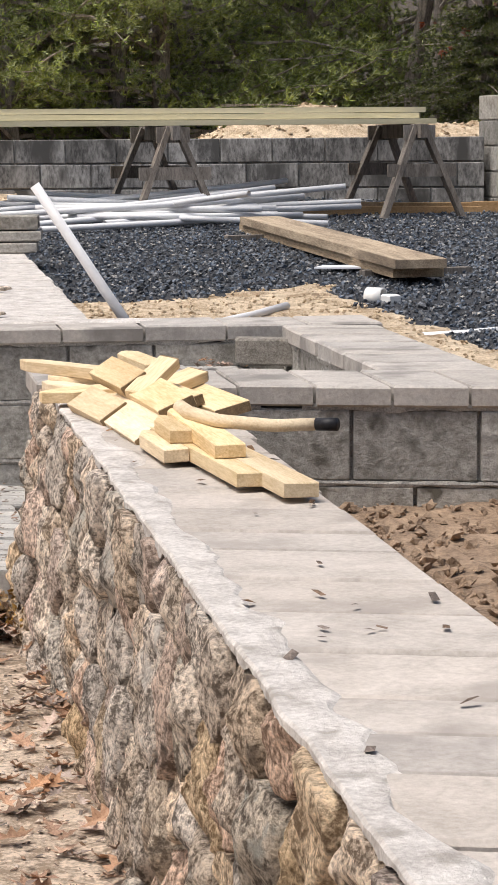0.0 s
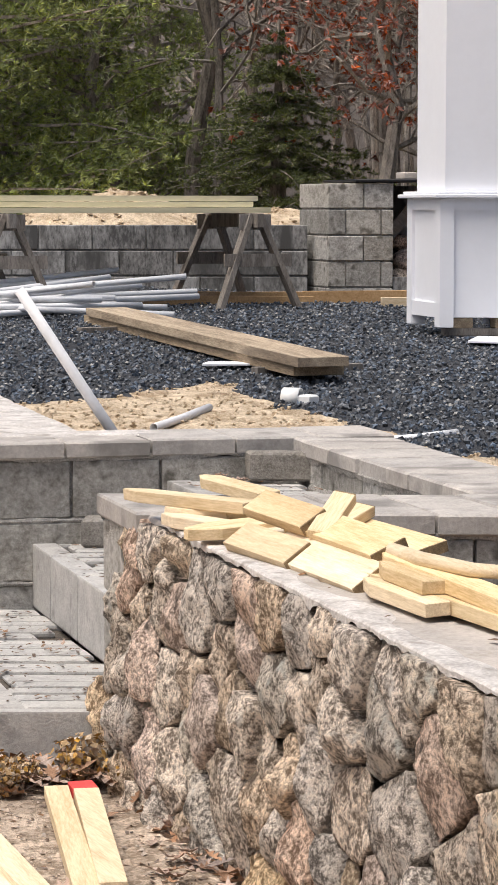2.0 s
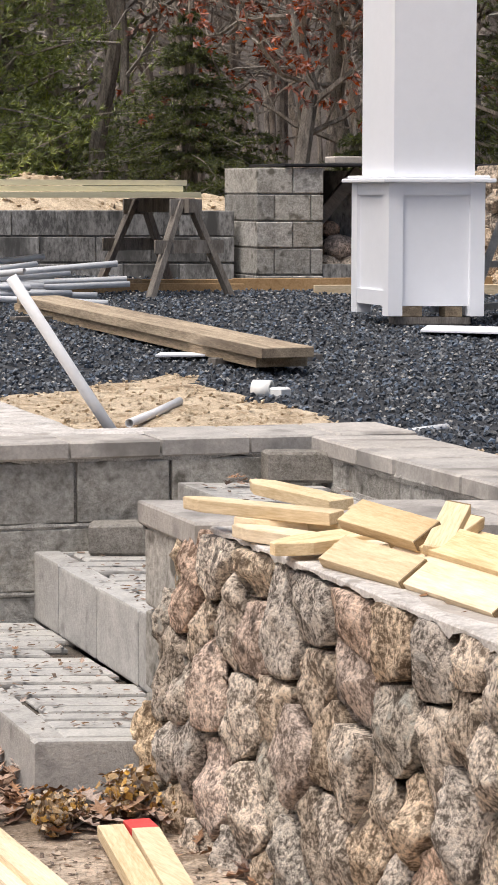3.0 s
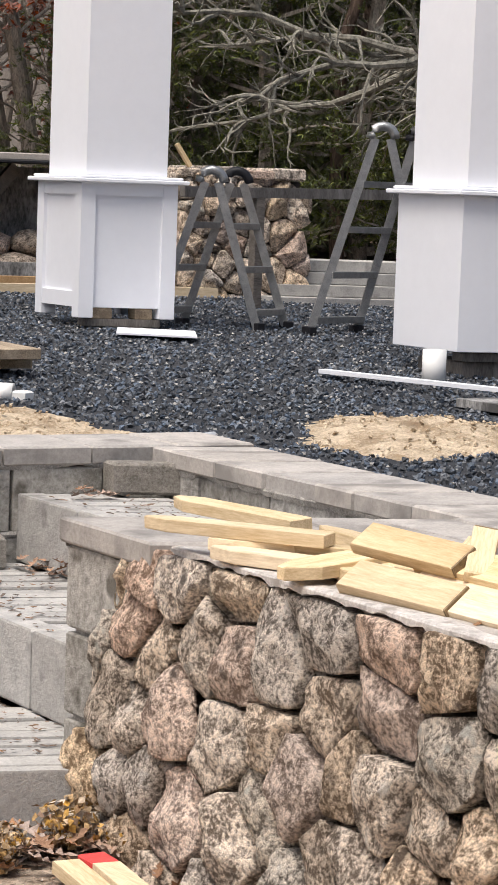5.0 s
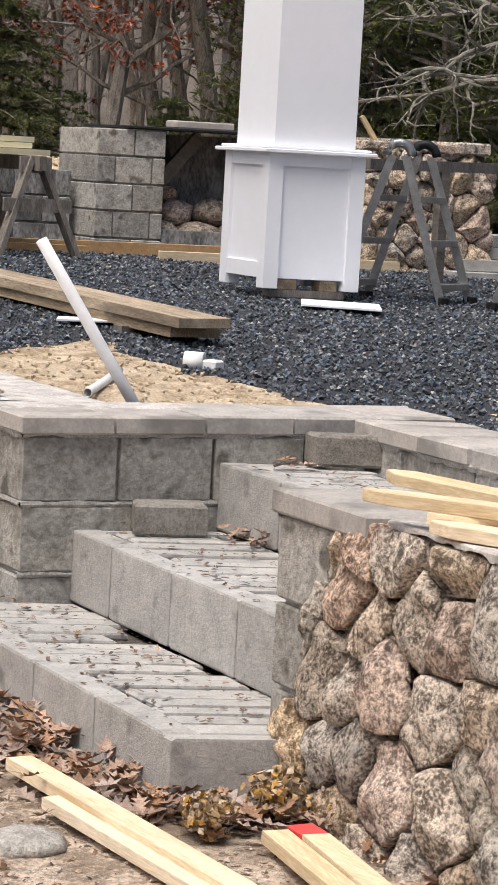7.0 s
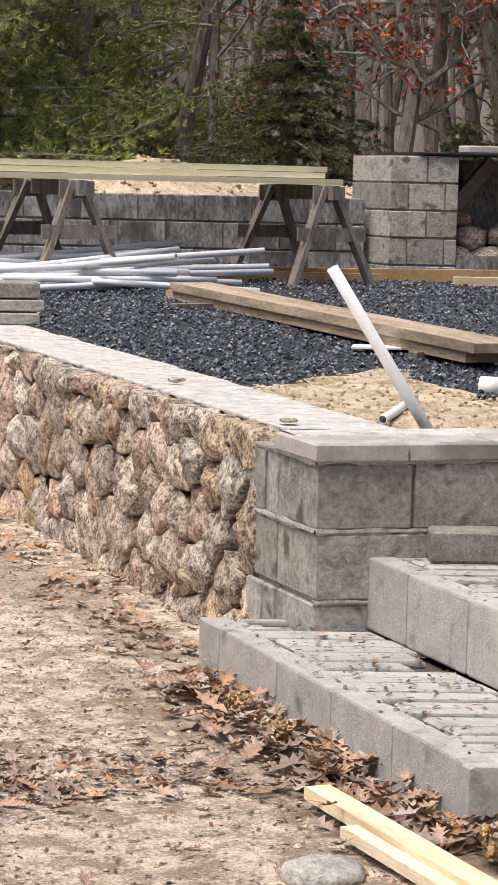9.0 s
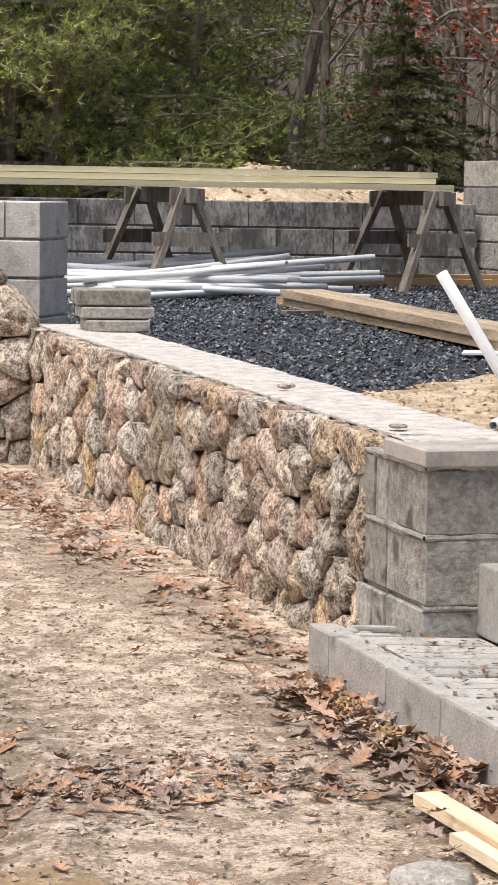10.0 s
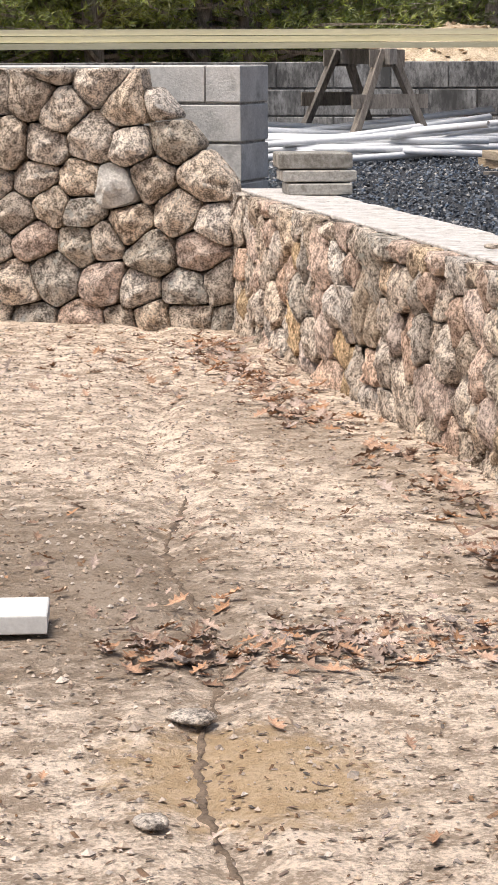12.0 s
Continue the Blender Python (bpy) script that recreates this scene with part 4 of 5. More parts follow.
def boulder(c, r, label, group, seed, flat=0.75, mat=None):
    bm = bmesh.new()
    bmesh.ops.create_icosphere(bm, subdivisions=2, radius=1)
    g = random.Random(seed)
    s = Vector((g.uniform(0.8, 1.25), g.uniform(0.8, 1.2), flat * g.uniform(0.85, 1.1)))
    off = Vector((seed * 3.7, seed * 1.3, 0))
    for v in bm.verts:
        k = 1 + 0.22 * noise.noise(v.co * 1.4 + off) + 0.08 * noise.noise(v.co * 3.5 + off)
        v.co = Vector((v.co.x * s.x, v.co.y * s.y, v.co.z * s.z)) * k * r
    ob = smooth(part("boulder", bm, mat or g.choice(STONES[:3]), None))
    ob.location = (c[0], c[1], c[2])
    return tagged(ob, label, "boulder", group)


for k, (a, b, z, r) in enumerate(((0.12, 0.25, 0.86, 0.13), (0.36, 0.22, 0.88, 0.14), (0.62, 0.25, 0.86, 0.13), (0.84, 0.28, 0.86, 0.12), (0.24, 0.34, 1.02, 0.13), (0.52, 0.36, 1.04, 0.14), (0.76, 0.36, 1.02, 0.12), (0.20, 0.45, 1.16, 0.10))):
    p = PU + U * a + V * b
    boulder((p.x, p.y, z), r, "rounded grey boulder heaped in the block bay", "boulders in the bay", k + 1)
pole = PU + U * 0.05 + V * 0.3
board("timber_prop", (pole.x, pole.y, 1.2), (pole.x + 0.32, pole.y - 0.1, 1.60), 0.09, 0.09, GREYWOOD, "grey timber prop leaning in the block bay", "prop")

# ---- stone pillar, slabs and rail farther off ----
rng = random.Random(21)
PO = Vector((6.98, 7.78))
far_pillar = thing("wall_pillar", "field stone pillar with rough flat top in the yard", "pillar", kind="structure")
bm = bmesh.new()
prism(bm, quad(PO + U * 0.04 + V * 0.04, U * 0.86, V * 0.5), 0.6, 1.56, 0.01)
part("core", bm, BED, far_pillar)
stone_face(far_pillar, PO, U, -V, 0.95, 0.62, lambda s: 1.60, 0.15, rng, depth=0.09)
stone_face(far_pillar, PO + V * 0.55, -V, -U, 0.55, 0.62, lambda s: 1.60, 0.15, rng, depth=0.09)
for k in range(4):
    bm = bmesh.new()
    prism(bm, quad(PO + U * (0.23 * k - 0.03) - V * 0.07, U * 0.22, V * 0.65), 1.562, 1.63 + 0.02 * (k % 2), 0.012)
    part("coping_stone", bm, STONES[k % 3], far_pillar)
for k in range(4):
    o = Vector((7.45, 7.25)) + U * (0.12 * k) + V * (0.16 * k)
    sheet("stone_slab", o, U * (1.05 + 0.1 * (k == 1)), V * 0.5, 0.66 + 0.085 * k, 0.08, STEP_BLOCK, "grey stone slab stacked in a low flight", "slab")
board("fence_rail", (6.2, 6.7, 1.46), (10.5, 7.2, 1.52), 0.05, 0.07, GREYWOOD, "dark weathered timber rail behind the ladders", "rail")
board("rail_post", (6.9, 6.79, 0.6), (6.905, 6.79, 1.44), 0.07, 0.07, GREYWOOD, "dark timber post under the rail", "post")
board("rail_post", (9.9, 7.14, 0.6), (9.905, 7.14, 1.48), 0.07, 0.07, GREYWOOD, "dark timber post under the rail", "post")
for k, (a, b) in enumerate((((7.15, 7.9, 1.64), (7.06, 7.95, 1.80)),)):
    board("propped_board", a, b, 0.09, 0.03, PINE, "pale board propped upright on the stone pillar", "board")

# ---- smears of lime mortar along the copings ----


def smear(parent, o, along, across, length, w0, w1, z, seed, over=0.006):
    """A ragged skin of mortar along the edge of a coping, turned down over its face."""
    along3, across3 = Vector((*Vector(along).normalized(), 0)), Vector((*Vector(across).normalized(), 0))
    o3 = Vector((*Vector(o), 0))
    bm = bmesh.new()
    rows = []
    n = int(length / 0.018)
    for i in range(n + 1):
        s = length * i / n
        e = noise.noise(Vector((s * 3.5, seed, 0))) * 0.6 + noise.noise(Vector((s * 12, seed, 3))) * 0.25
        g = noise.noise(Vector((s * 11, seed + 9, 0))) * 0.6 + noise.noise(Vector((s * 33, seed + 9, 0))) * 0.4
        w = max(0.008, w0 + (w1 - w0) * (0.5 + e))
        drop = max(0.002, 0.006 + 0.03 * g)
        lip = over * (1 + 1.6 * noise.noise(Vector((s * 5, seed + 4, 1))) + 0.5 * noise.noise(Vector((s * 17, seed + 6, 1))) + 0.3 * noise.noise(Vector((s * 50, seed + 6, 1))))
        t = 0.001 + 0.0006 * e
        rows.append([bm.verts.new(o3 + along3 * s + across3 * a + Vector((0, 0, b))) for a, b in ((-lip, z - 0.006 - drop), (-lip, z - 0.003), (0.004 - lip, z + t), (w * 0.6, z + t), (w * 0.85, z - 0.001), (w, z - 0.006))])
    for a, b in zip(rows, rows[1:]):
        for j in range(5):
            bm.faces.new((a[j], b[j], b[j + 1], a[j + 1]))
    bmesh.ops.recalc_face_normals(bm, faces=bm.faces)
    return part("mortar_smear", bm, LIME, parent)


smear(wall_right, at(0.085, -8.5), V, U, 6.65, 0.025, 0.115, ZC + 0.003, 1, 0.006)
smear(wall_left, at(0.06, 0.36), LV, U, 5.2, 0.05, 0.30, ZC + 0.003, 5, 0.001)
smear(wall_back, WO + V * 0.32 + W * 0.02, W, -V, 0.6, 0.04, 0.22, ZC + 0.003, 8, 0.004)

# ---- leaf litter, chips and crushed stone ----


def scatter(name, places, shape, mat, label, category):
    """One mesh of many small pieces: places give where each lies, its size and its turn."""
    base, tris = shape
    base, tris = np.array(base, float), np.array(tris, int)
    n = len(places)
    pos = np.array([p[:3] for p in places])
    size = np.array([p[3] for p in places])
    turn = np.array([Euler(p[4]).to_matrix() for p in places])
    pts = np.einsum("nij,kj->nki", turn, base) * size[:, None, None] + pos[:, None, :]
    faces = (tris[None] + (np.arange(n) * len(base))[:, None, None]).reshape(-1, tris.shape[1])
    me = bpy.data.meshes.new(name)
    me.from_pydata(pts.reshape(-1, 3).tolist(), [], faces.tolist())
    me.materials.append(mat)
    return tagged(new(name, me), label, category, kind="stuff")


SHARD = ([(-0.6, -0.4, 0), (0.5, -0.55, 0), (0.65, 0.35, 0), (-0.35, 0.6, 0), (0.1, 0.0, 0.55), (0.0, 0.05, -0.3)], [(0, 1, 4), (1, 2, 4), (2, 3, 4), (3, 0, 4), (1, 0, 5), (2, 1, 5), (3, 2, 5), (0, 3, 5)])
SLIVER = ([(-0.8, -0.25, 0.02), (0.7, -0.34, 0), (0.85, 0.2, 0.03), (-0.6, 0.36, 0), (0, 0, 0.16)], [(0, 1, 4), (1, 2, 4), (2, 3, 4), (3, 0, 4)])
OAK = (
    [(-1.1, 0, 0.05), (-0.55, 0.02, 0), (-0.5, 0.32, 0.12), (-0.22, 0.14, 0.02), (0.05, 0.52, 0.2), (0.22, 0.16, 0.02), (0.5, 0.42, 0.18), (0.6, 0.12, 0.05), (1.0, 0.05, 0.2), (0.6, -0.12, 0.04), (0.45, -0.45, 0.16), (0.2, -0.16, 0.0), (-0.02, -0.55, 0.22), (-0.24, -0.14, 0.02), (-0.5, -0.3, 0.1), (0.1, 0, -0.05)],
    [(0, 1, 14), (1, 2, 3), (1, 3, 15), (3, 4, 5), (3, 5, 15), (5, 6, 7), (5, 7, 15), (7, 8, 9), (7, 9, 15), (9, 10, 11), (9, 11, 15), (11, 12, 13), (11, 13, 15), (13, 14, 1), (13, 1, 15)],
)
g = random.Random(8)
spin = lambda lean=0.5: (g.uniform(-lean, lean), g.uniform(-lean, lean), g.uniform(0, 6.28))
chips, flecks = [], []
while len(chips) < 72000:
    y = -1.3 + 12.1 * g.random() ** 1.15
    x = g.uniform(0.9, 8.2)
    if zone(x, y) == "gravel":
        chips.append((x, y, height(x, y) + 0.006, 0.007 + 0.02 * g.random() ** 1.6, spin(1.2)))
        if g.random() < 0.045:
            flecks.append((x, y, height(x, y) + 0.014, g.uniform(0.008, 0.018), spin(0.6)))
scatter("crushed_stone", chips, SHARD, CHIP, "dark blue-grey crushed stone spread over the yard", "gravel")
scatter("stone_flecks", flecks, SHARD, STEP_BLOCK, "pale stone chips among the dark gravel", "chips")

leaves, near_wall = [], []


def drift(a, b, wide, count, z=None, size=(0.025, 0.055), heap=0.03):
    """Leaves blown along a line."""
    a, b = Vector(a), Vector(b)
    n = Vector((b - a).yx)
    n = Vector((-n.x, n.y)).normalized()
    for _ in range(count):
        p = a.lerp(b, g.random()) + n * g.gauss(0, wide)
        h = (height(p.x, p.y) if z is None else z) + 0.006 + heap * g.random() ** 2
        leaves.append((p.x, p.y, h, g.uniform(*size), spin(0.45)))


drift((-0.30, 0.22), (-0.45, -1.0), 0.07, 280, size=(0.03, 0.065), heap=0.07)
drift((-0.42, -0.9), (-0.50, -1.6), 0.08, 200, size=(0.03, 0.06), heap=0.07)
drift((-0.45, -1.62), (-0.05, -1.72), 0.08, 170, heap=0.06)
drift((-0.10, -1.75), (-0.25, -2.6), 0.06, 90, heap=0.04)
drift((-0.35, -2.5), (-0.55, -4.5), 0.14, 130, heap=0.03)
drift((-0.12, 0.55), (0.10, 2.4), 0.10, 80)
drift((0.02, 2.4), (0.42, 5.0), 0.09, 220, heap=0.04)
drift((-0.2, 3.2), (0.5, 5.3), 0.25, 90)
drift((-1.7, -0.55), (-0.6, -0.75), 0.13, 300, size=(0.02, 0.045), heap=0.02)
drift((-2.2, 0.3), (0.1, 1.5), 1.1, 110, size=(0.015, 0.04))
drift((-2.4, -2.2), (-0.6, -0.4), 0.9, 60, size=(0.015, 0.04))
drift((-1.2, 4.2), (0.2, 4.6), 0.5, 70)
drift(at(0.05, -1.3), at(0.05, 0.0), 0.10, 14, z=0.172, size=(0.010, 0.022), heap=0.004)
drift(at(0.5, -1.2), at(0.5, 0.05), 0.12, 18, z=0.372, size=(0.010, 0.022), heap=0.004)
drift(at(0.60, 0.04), at(0.62, -0.2), 0.03, 26, z=0.372, size=(0.02, 0.035), heap=0.03)
drift(at(0.86, 0.04), at(0.75, 0.04), 0.02, 12, z=0.572, size=(0.02, 0.035), heap=0.02)
scatter("fallen_leaves", leaves, OAK, LEAF, "brown curled oak leaves drifted along the wall feet", "leaves")

bits, pebbles = [], []
for _ in range(46000):
    x, y = g.uniform(-3.6, 0.6), -5.5 + 11.5 * g.random()
    if zone(x, y) == "soil":
        u, v = uv_of(x, y)
        if u > -0.28 and -1.6 < v < 0.1:
            continue
        (bits if g.random() < 0.68 else pebbles).append((x, y, height(x, y) + 0.003, 0.004 + 0.011 * g.random() ** 2 if g.random() < 0.985 else g.uniform(0.012, 0.024), spin(0.35)))
for _ in range(1200):
    v = g.uniform(-1.5, 0.08)
    u, z = g.choice(((g.uniform(-0.23, 0.17), 0.174), (g.uniform(0.2, 0.63), 0.374), (g.uniform(0.66, 1.05), 0.574)))
    p = at(u, v)
    bits.append((p.x, p.y, z, 0.003 + 0.014 * g.random() ** 2, spin(0.25)))
for _ in range(50):
    p = at(g.uniform(0.13, 0.44), g.uniform(-6.5, -1.9))
    bits.append((p.x, p.y, ZC + 0.006, g.uniform(0.006, 0.02), spin(0.3)))
scatter("wood_chips", bits, SLIVER, CHIPS, "dark bark slivers and twigs trodden into the soil", "debris")
scatter("pebbles", pebbles, SHARD, GRIT, "small tan pebbles and crumbs on the soil", "pebbles")
clods = []
for _ in range(4200):
    p = at(g.uniform(0.46, 2.6), g.uniform(-5.5, -1.8))
    clods.append((p.x, p.y, height(p.x, p.y) + 0.01, 0.008 + 0.026 * g.random() ** 2, spin(1.0)))
scatter("soil_clods", clods, SHARD, LOAM, "crumbling brown soil clods in the planting bed", "soil")
crumbs = []
for k in range(5200):
    x, y = (g.uniform(0.3, 4.2), g.uniform(0.3, 3.7)) if k % 4 else (g.uniform(1.5, 8.5), g.uniform(10.9, 13))
    if zone(x, y) == "sand":
        crumbs.append((x, y, height(x, y) + 0.003, g.uniform(0.005, 0.022) * (1 if k % 4 else 2.5), spin(0.8)))
scatter("sand_clods", crumbs, SHARD, SAND, "lumps of yellow sandy soil behind the wall", "soil")


def bloom(x, y, z, r, label):
    """A dried flower head of many papery petals on a stem."""
    ob = thing("dried_flower_head", label, "flower head", "dried flower heads")
    bm = bmesh.new()
    for _ in range(300):
        d = Vector((g.gauss(0, 1), g.gauss(0, 1), g.gauss(0.15, 0.9))).normalized()
        c = Vector((x, y, z)) + Vector((d.x, d.y, d.z * 0.85)) * r * g.uniform(0.35, 1.0) * (1 + 0.4 * noise.noise(d * 2 + Vector((x, y, 0)) * 9))
        d = (d + Vector((g.gauss(0, 0.9), g.gauss(0, 0.9), g.gauss(0, 0.9)))).normalized()
        a = d.orthogonal().normalized()
        a.rotate(Matrix.Rotation(g.uniform(0, 6.28), 3, d))
        b = d.cross(a)
        s = r * g.uniform(0.10, 0.19)
        vs = [bm.verts.new(c + a * s * i + b * s * j + d * s * k) for i, j, k in ((-1, 0, 0.2), (0, -0.8, 0), (1, 0, 0.3), (0, 0.8, 0.1))]
        bm.faces.new(vs)
    part("petals", bm, BLOOM, ob)
    bm = bmesh.new()
    tube(bm, [(x, y, z), (x + 0.05, y - 0.02, 0.01)], 0.004, 6)
    part("stem", bm, BARK, ob)


for x, y, r in ((-0.26, -1.68, 0.075), (-0.40, -1.66, 0.05), (-0.47, -1.72, 0.06), (-0.18, -1.78, 0.055), (-0.36, -0.28, 0.045), (-0.42, -0.62, 0.05)):
    bloom(x, y, 0.01 + r * 0.85, r, "dried brown hydrangea flower head lying by the steps")
# the lump at (0.40, 1.75) stands in for a small translucent plastic bag
for k, (x, y, z, r) in enumerate(((-1.66, -1.12, 0.012, 0.05), (-0.84, -1.60, 0.012, 0.10), (-2.2, -2.2, 0.02, 0.05), (-1.95, -1.75, 0.015, 0.04), (0.40, 1.75, ZC + 0.02, 0.035), (0.14, 0.42, ZC + 0.018, 0.03))):
    boulder((x, y, z), r, "pale grey broken stone shape lying loose", "loose stones", 40 + k, flat=0.36 if k == 1 else 0.28, mat=PALE_STONE if k == 1 else None)

# ---- trees and woods ----


def limb(bm, p, d, length, r, g, bend=0.25, droop=0.0, steps=5, sides=5):
    """A tapering crooked limb; gives back its points."""
    pts, radii = [p.copy()], [r]
    d = d.normalized()
    for i in range(steps):
        d = (d + Vector((g.gauss(0, bend), g.gauss(0, bend), g.gauss(0, bend) + droop)) * 0.5).normalized()
        pts.append(pts[-1] + d * length / steps)
        radii.append(r * (1 - 0.85 * (i + 1) / steps))
    tube_fast(bm, pts, radii, sides)
    return pts


def tube_fast(bm, pts, radii, sides):
    rings = []
    for i, p in enumerate(pts):
        t = (pts[min(i + 1, len(pts) - 1)] - pts[max(i - 1, 0)]).normalized()
        x = t.orthogonal().normalized()
        y = t.cross(x)
        rings.append([bm.verts.new(p + radii[i] * (math.cos(a) * x + math.sin(a) * y)) for a in (6.2832 * j / sides for j in range(sides))])
    for r, s in zip(rings, rings[1:]):
        for j in range(sides):
            bm.faces.new((r[j], r[(j + 1) % sides], s[(j + 1) % sides], s[j]))


def tufts(name, spots, mat, parent, g, needles, length, width):
    """A crown of many fine blades that fan out from spots, each with its own direction."""
    verts, faces = [], []
    for p, d in spots:
        for _ in range(needles):
            q = (d + Vector((g.gauss(0, 0.6), g.gauss(0, 0.6), g.gauss(0, 0.6)))).normalized()
            n = q.orthogonal().normalized()
            n.rotate(Matrix.Rotation(g.uniform(0, 6.28), 3, q))
            ll = length * g.uniform(0.6, 1.2)
            i = len(verts)
            verts += [p - n * width, p + n * width, p + q * ll]
            faces.append((i, i + 1, i + 2))
    me = bpy.data.meshes.new(name)
    me.from_pydata([tuple(v) for v in verts], [], faces)
    me.materials.append(mat)
    ob = new(name, me)
    ob.parent = parent
    return ob


def pine(seed, h=8.0, low=0.3, spread=2.3, limbs=64, mat=NEEDLE, needles=15, label="tall green pine with soft drooping needles at the wood edge"):
    g = random.Random(seed)
    ob = thing("pine_tree", label, "tree", "pines at the wood edge")
    bm = bmesh.new()
    tube_fast(bm, [Vector((g.uniform(-0.1, 0.1) * k, g.uniform(-0.1, 0.1) * k, h * k / 5 - 0.3 * (k == 0))) for k in range(6)], [0.10, 0.09, 0.07, 0.05, 0.03, 0.01], 8)
    part("trunk", bm, BARK, ob)
    bm = bmesh.new()
    spots = []
    for k in range(limbs):
        z = low + (h * 0.92 - low) * (k / limbs) ** 1.5
        a = g.uniform(0, 6.28)
        n = spread * (1 - 0.75 * z / h) * g.uniform(0.6, 1.1)
        d = Vector((math.cos(a), math.sin(a), g.uniform(-0.05, 0.35)))
        pts = limb(bm, Vector((0, 0, z)), d, n, 0.03, g, 0.22, 0.04, 5, 4)
        for _ in range(int(70 * n / spread) + 10):
            f = g.uniform(0.25, 1.0)
            i = min(int(f * 5), 4)
            q = pts[i].lerp(pts[i + 1], f * 5 - i) + Vector((g.gauss(0, 0.15), g.gauss(0, 0.15), g.gauss(0, 0.08)))
            spots.append((q, (d + Vector((0, 0, 0.35 + g.gauss(0, 0.3)))).normalized()))
    part("branchwork", bm, BARK, ob)
    tufts("crown", spots, mat, ob, g, needles, 0.09, 0.0072)
    return ob


def spruce(seed, h=5.0, spread=1.6):
    g = random.Random(seed)
    ob = thing("spruce_tree", "dark conical spruce with tiers of drooping branches", "tree")
    bm = bmesh.new()
    tube_fast(bm, [Vector((0, 0, -0.3)), Vector((0, 0, h * 0.5)), Vector((0, 0, h))], [0.11, 0.07, 0.01], 7)
    part("trunk", bm, BARK, ob)
    bm = bmesh.new()
    spots = []
    tiers = int(h / 0.12)
    for k in range(tiers):
        z = 0.25 + (h - 0.3) * k / tiers + g.uniform(-0.08, 0.08)
        n = spread * max(0.0, 1 - z / h) ** 1.05 + 0.05
        for j in range(13):
            a = 6.28 * j / 13 + k * 0.7 + g.uniform(-0.2, 0.2)
            d = Vector((math.cos(a), math.sin(a), 0.02))
            pts = limb(bm, Vector((0, 0, z)), d, n * g.uniform(0.6, 1.15), 0.014, g, 0.16, -0.10, 5, 3)
            for _ in range(int(48 * n) + 5):
                f = g.uniform(0.15, 1.0)
                i = min(int(f * 5), 4)
                q = pts[i].lerp(pts[i + 1], f * 5 - i)
                side = Vector((-d.y, d.x, 0)) * g.choice((-1, 1))
                spots.append((q + side * g.uniform(0, 0.20) * (1.1 - f) * n + Vector((0, 0, g.gauss(0, 0.012))), (d * 0.6 + side * 0.5 + Vector((0, 0, -0.15))).normalized()))
    part("branchwork", bm, BARK, ob)
    tufts("crown", spots, NEEDLE_DARK, ob, g, 14, 0.05, 0.0045)
    return ob


def bare_tree(seed, h, r, mat, label, spread=0.7, leaves=None, low=0.25, twigs=4, lean=(0, 0), group="bare trees"):
    g = random.Random(seed)
    ob = thing("bare_tree", label, "tree", group)
    bm = bmesh.new()
    top = Vector((lean[0], lean[1], h))
    pts = [Vector((0, 0, -0.3)).lerp(top, k / 7) + Vector((g.gauss(0, 0.05), g.gauss(0, 0.05), 0)) * k for k in range(8)]
    tube_fast(bm, pts, [r * (1 - 0.1 * k) for k in range(8)], 8)
    part("trunk", bm, mat, ob)
    bm = bmesh.new()
    spots = []
    for k in range(16):
        f = low + (0.95 - low) * k / 16
        i = min(int(f * 7), 6)
        p = pts[i].lerp(pts[i + 1], f * 7 - i)
        a = g.uniform(0, 6.28)
        d = Vector((math.cos(a) * spread, math.sin(a) * spread, g.uniform(0.05, 0.8)))
        one = limb(bm, p, d, h * g.uniform(0.25, 0.45), r * 0.38, g, 0.35, 0.03, 6, 5)
        for _ in range(twigs):
            j = g.randint(1, 5)
            d2 = (one[j] - one[j - 1]).normalized() + Vector((g.gauss(0, 0.6), g.gauss(0, 0.6), g.gauss(0.1, 0.5)))
            two = limb(bm, one[j], d2, h * g.uniform(0.10, 0.22), r * 0.16, g, 0.4, 0.02, 5, 4)
            for _ in range(3):
                j2 = g.randint(1, 4)
                d3 = (two[j2 + 1] - two[j2]).normalized() + Vector((g.gauss(0, 0.7), g.gauss(0, 0.7), g.gauss(0.05, 0.6)))
                three = limb(bm, two[j2], d3, h * g.uniform(0.05, 0.11), r * 0.07, g, 0.4, 0, 4, 3)
                spots += [(q, Vector((g.gauss(0, 1), g.gauss(0, 1), -0.4)).normalized()) for q in three[1:]]
    part("branchwork", bm, mat, ob)
    if leaves:
        tufts("crown", [s for s in spots if s[0].z > 1.0], leaves, ob, g, 7, 0.075, 0.024)
    return ob


def stand(x, y):
    return height(x, y) - 0.05


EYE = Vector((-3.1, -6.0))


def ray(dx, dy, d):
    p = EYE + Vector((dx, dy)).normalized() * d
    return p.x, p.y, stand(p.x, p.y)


g = random.Random(77)
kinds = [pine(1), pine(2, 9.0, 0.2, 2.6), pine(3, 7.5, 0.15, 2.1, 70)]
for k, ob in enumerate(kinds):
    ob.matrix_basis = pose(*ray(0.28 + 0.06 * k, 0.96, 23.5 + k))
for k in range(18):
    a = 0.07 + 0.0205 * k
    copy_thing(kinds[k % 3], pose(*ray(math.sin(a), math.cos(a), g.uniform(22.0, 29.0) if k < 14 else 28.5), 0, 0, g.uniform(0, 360)))
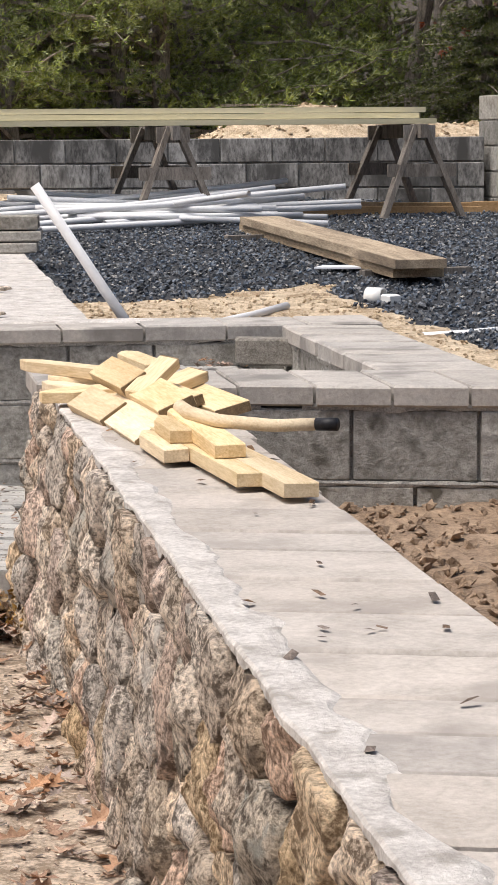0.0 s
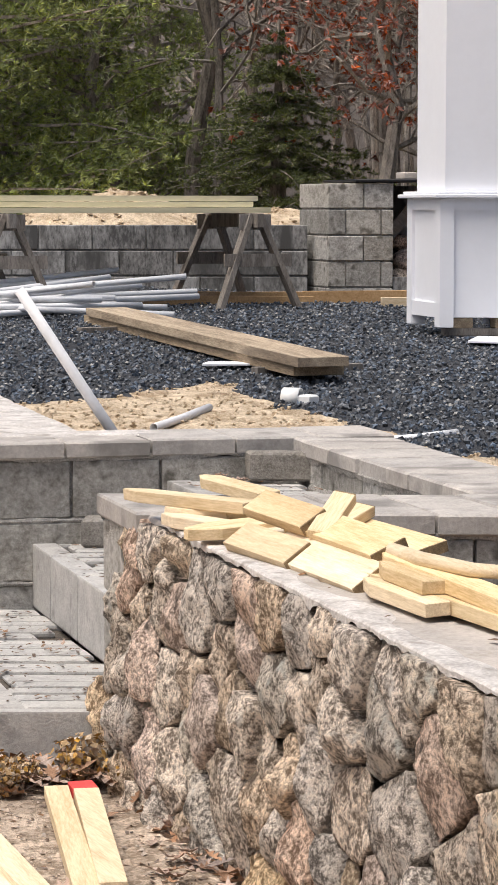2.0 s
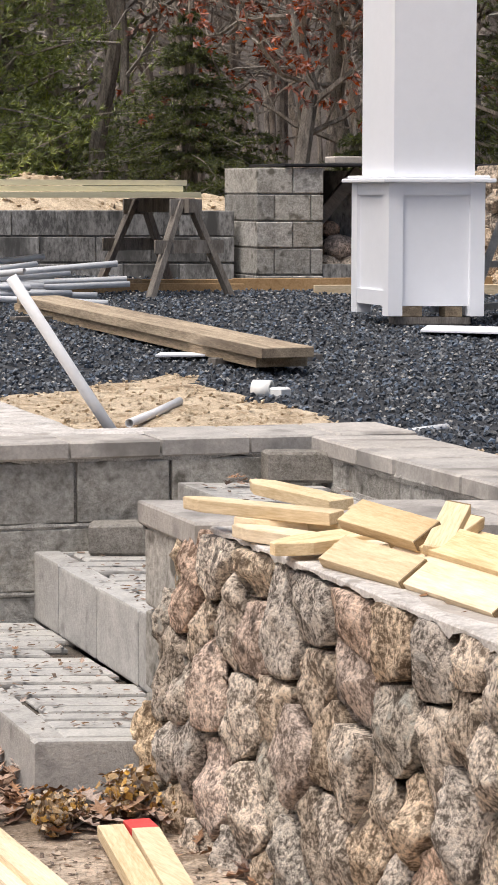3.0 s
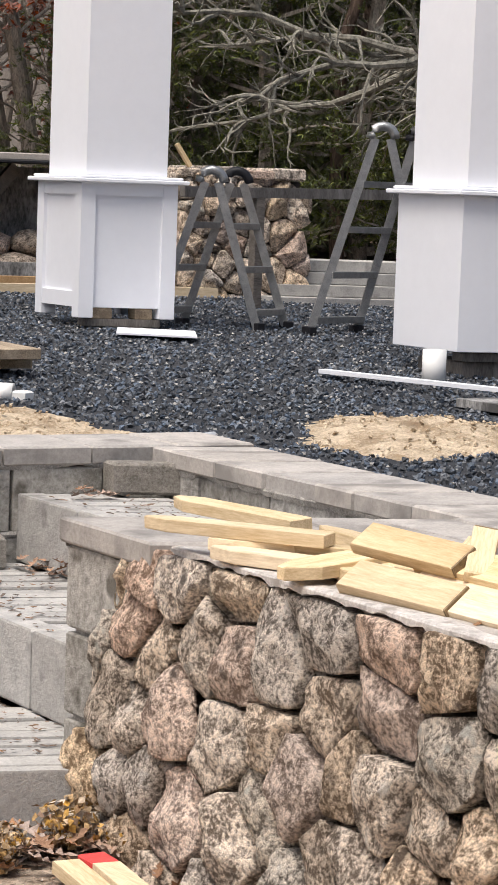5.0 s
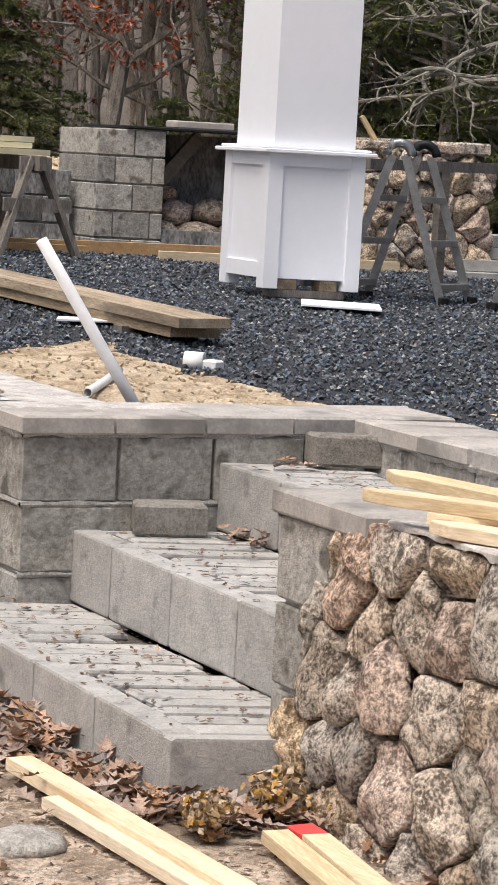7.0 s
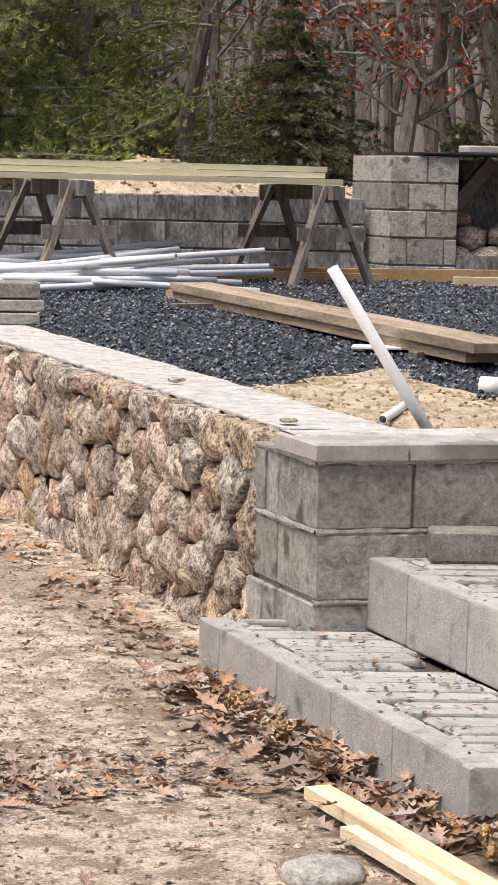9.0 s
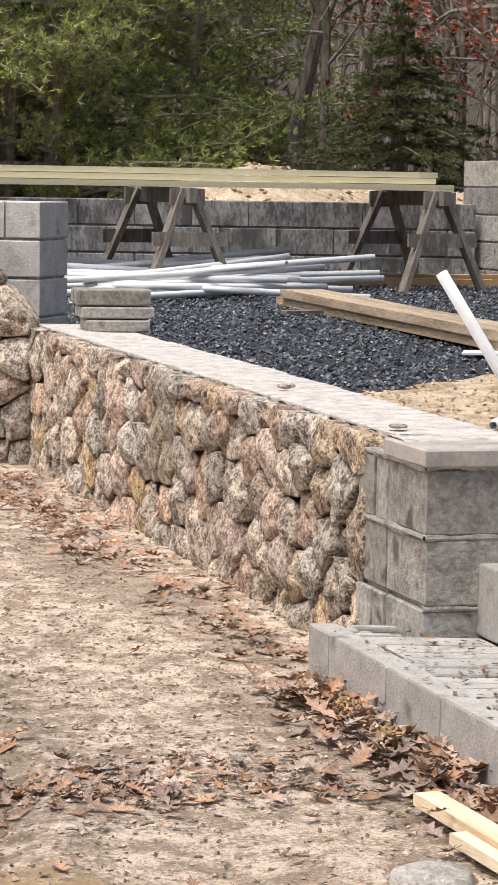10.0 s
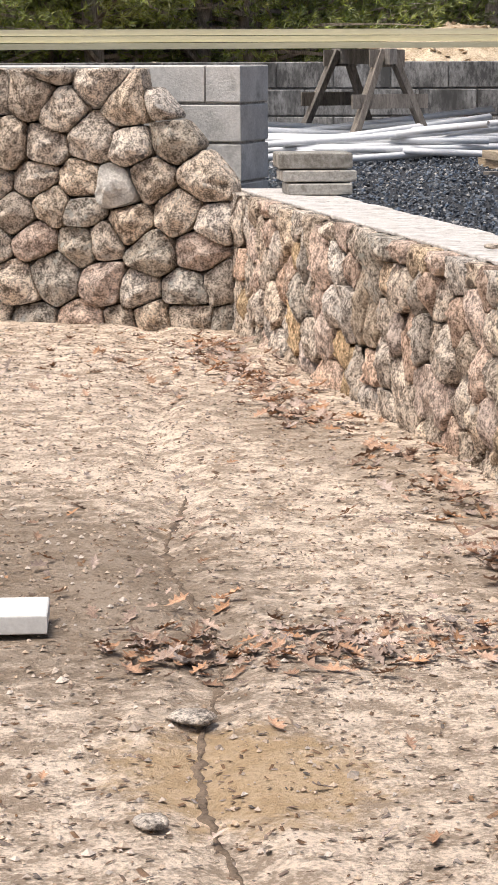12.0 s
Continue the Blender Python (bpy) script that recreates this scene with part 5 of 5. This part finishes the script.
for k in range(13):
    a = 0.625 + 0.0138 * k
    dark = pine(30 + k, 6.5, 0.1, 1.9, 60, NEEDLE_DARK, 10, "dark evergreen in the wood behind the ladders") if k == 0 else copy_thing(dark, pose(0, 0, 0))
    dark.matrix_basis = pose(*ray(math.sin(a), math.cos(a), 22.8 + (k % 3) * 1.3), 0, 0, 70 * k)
base = (7.72, 14.75, stand(7.72, 14.75))
sp = spruce(5, 3.3 - base[2], 0.74 * (3.3 - base[2]))
sp.matrix_basis = pose(*base)
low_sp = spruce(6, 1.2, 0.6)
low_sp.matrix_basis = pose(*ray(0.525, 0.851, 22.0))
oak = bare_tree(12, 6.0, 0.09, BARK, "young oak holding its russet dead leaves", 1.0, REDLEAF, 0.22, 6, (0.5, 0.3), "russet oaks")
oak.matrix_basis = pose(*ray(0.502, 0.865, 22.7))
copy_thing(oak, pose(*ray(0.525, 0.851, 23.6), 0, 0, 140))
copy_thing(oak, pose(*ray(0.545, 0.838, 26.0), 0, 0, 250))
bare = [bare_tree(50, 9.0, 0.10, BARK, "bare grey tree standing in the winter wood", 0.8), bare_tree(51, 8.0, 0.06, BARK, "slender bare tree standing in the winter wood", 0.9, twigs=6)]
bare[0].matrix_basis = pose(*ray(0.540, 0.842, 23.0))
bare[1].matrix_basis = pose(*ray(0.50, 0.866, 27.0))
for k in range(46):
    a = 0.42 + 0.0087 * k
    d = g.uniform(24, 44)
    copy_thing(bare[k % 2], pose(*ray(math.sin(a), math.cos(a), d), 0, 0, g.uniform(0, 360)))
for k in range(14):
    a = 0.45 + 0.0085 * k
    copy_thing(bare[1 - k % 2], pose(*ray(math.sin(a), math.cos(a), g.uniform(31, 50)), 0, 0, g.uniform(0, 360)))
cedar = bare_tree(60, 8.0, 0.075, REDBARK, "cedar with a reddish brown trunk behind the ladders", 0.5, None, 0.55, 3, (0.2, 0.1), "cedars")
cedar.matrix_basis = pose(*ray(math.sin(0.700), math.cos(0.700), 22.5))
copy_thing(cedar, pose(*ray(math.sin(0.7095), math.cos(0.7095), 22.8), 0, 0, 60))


def lichen_tree(seed, reach):
    """A gnarled tree whose crooked limbs reach far out to one side, hung with fine twigs."""
    g = random.Random(seed)
    ob = thing("gnarled_tree", "gnarled bare tree with pale lichen on crooked branches", "tree")
    bm = bmesh.new()
    pts = [Vector((g.gauss(0, 0.05), g.gauss(0, 0.05), z)) for z in (-0.3, 0.5, 1.1, 1.7, 2.4, 3.2)]
    tube_fast(bm, pts, [0.16, 0.15, 0.14, 0.12, 0.09, 0.05], 9)
    part("trunk", bm, LICHEN, ob)
    for z, n, r, rise in ((1.6, 2.3, 0.05, 0.02), (1.8, 3.3, 0.07, 0.08), (2.0, 2.7, 0.055, 0.2), (2.2, 3.6, 0.055, 0.03), (2.0, 3.0, 0.05, 0.12), (2.6, 2.8, 0.05, 0.2), (2.3, -1.8, 0.06, 0.3)):
        bm = bmesh.new()
        d = Vector(reach) * (1 if n > 0 else -1) + Vector((g.gauss(0, 0.25), g.gauss(0, 0.25), rise))
        one = limb(bm, Vector((0, 0, z)), d, abs(n), r, g, 0.42, 0.0, 9, 7)
        for _ in range(15):
            j = g.randint(2, 8)
            d2 = (one[j] - one[j - 1]).normalized() + Vector((g.gauss(0, 0.6), g.gauss(0, 0.6), g.gauss(-0.15, 0.75)))
            two = limb(bm, one[j], d2, g.uniform(0.35, 0.9), r * 0.36, g, 0.55, 0.0, 7, 5)
            for _ in range(4):
                j2 = g.randint(1, 6)
                d3 = (two[j2 + 1] - two[j2]).normalized() + Vector((g.gauss(0, 0.7), g.gauss(0, 0.7), g.gauss(0, 0.7)))
                limb(bm, two[j2], d3, g.uniform(0.12, 0.4), r * 0.16, g, 0.5, 0, 5, 4)
        part("limb", bm, LICHEN, ob)
    return ob


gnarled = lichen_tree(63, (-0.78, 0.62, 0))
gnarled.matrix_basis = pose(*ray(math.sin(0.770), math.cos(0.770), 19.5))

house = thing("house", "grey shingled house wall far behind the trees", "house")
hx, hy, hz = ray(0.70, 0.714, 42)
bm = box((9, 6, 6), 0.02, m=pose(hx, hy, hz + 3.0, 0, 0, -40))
part("wall", bm, SHINGLE, house)
bm = bmesh.new()
tube_fast(bm, [Vector((hx, hy, hz + 6.0)), Vector((hx, hy, hz + 8.2))], [5.6, 1.2], 4)
part("roof", bm, BED, house)

# ---- distant woods all round ----
bm = bmesh.new()
rings = []
for k in range(97):
    a = 6.2832 * k / 96
    r = 75 + 4 * math.sin(k * 2.7)
    top = 15 + 2.5 * math.sin(k * 1.9) + 1.5 * math.sin(k * 5.1)
    rings.append([bm.verts.new((r * math.sin(a), r * math.cos(a), z)) for z in (-3, top * 0.6, top)])
for a, b in zip(rings, rings[1:]):
    for j in range(2):
        bm.faces.new((a[j], b[j], b[j + 1], a[j + 1]))
tagged(part("backdrop", bm, FARWOOD, None), "distant grey-brown winter woods round the site", "woods", kind="structure")
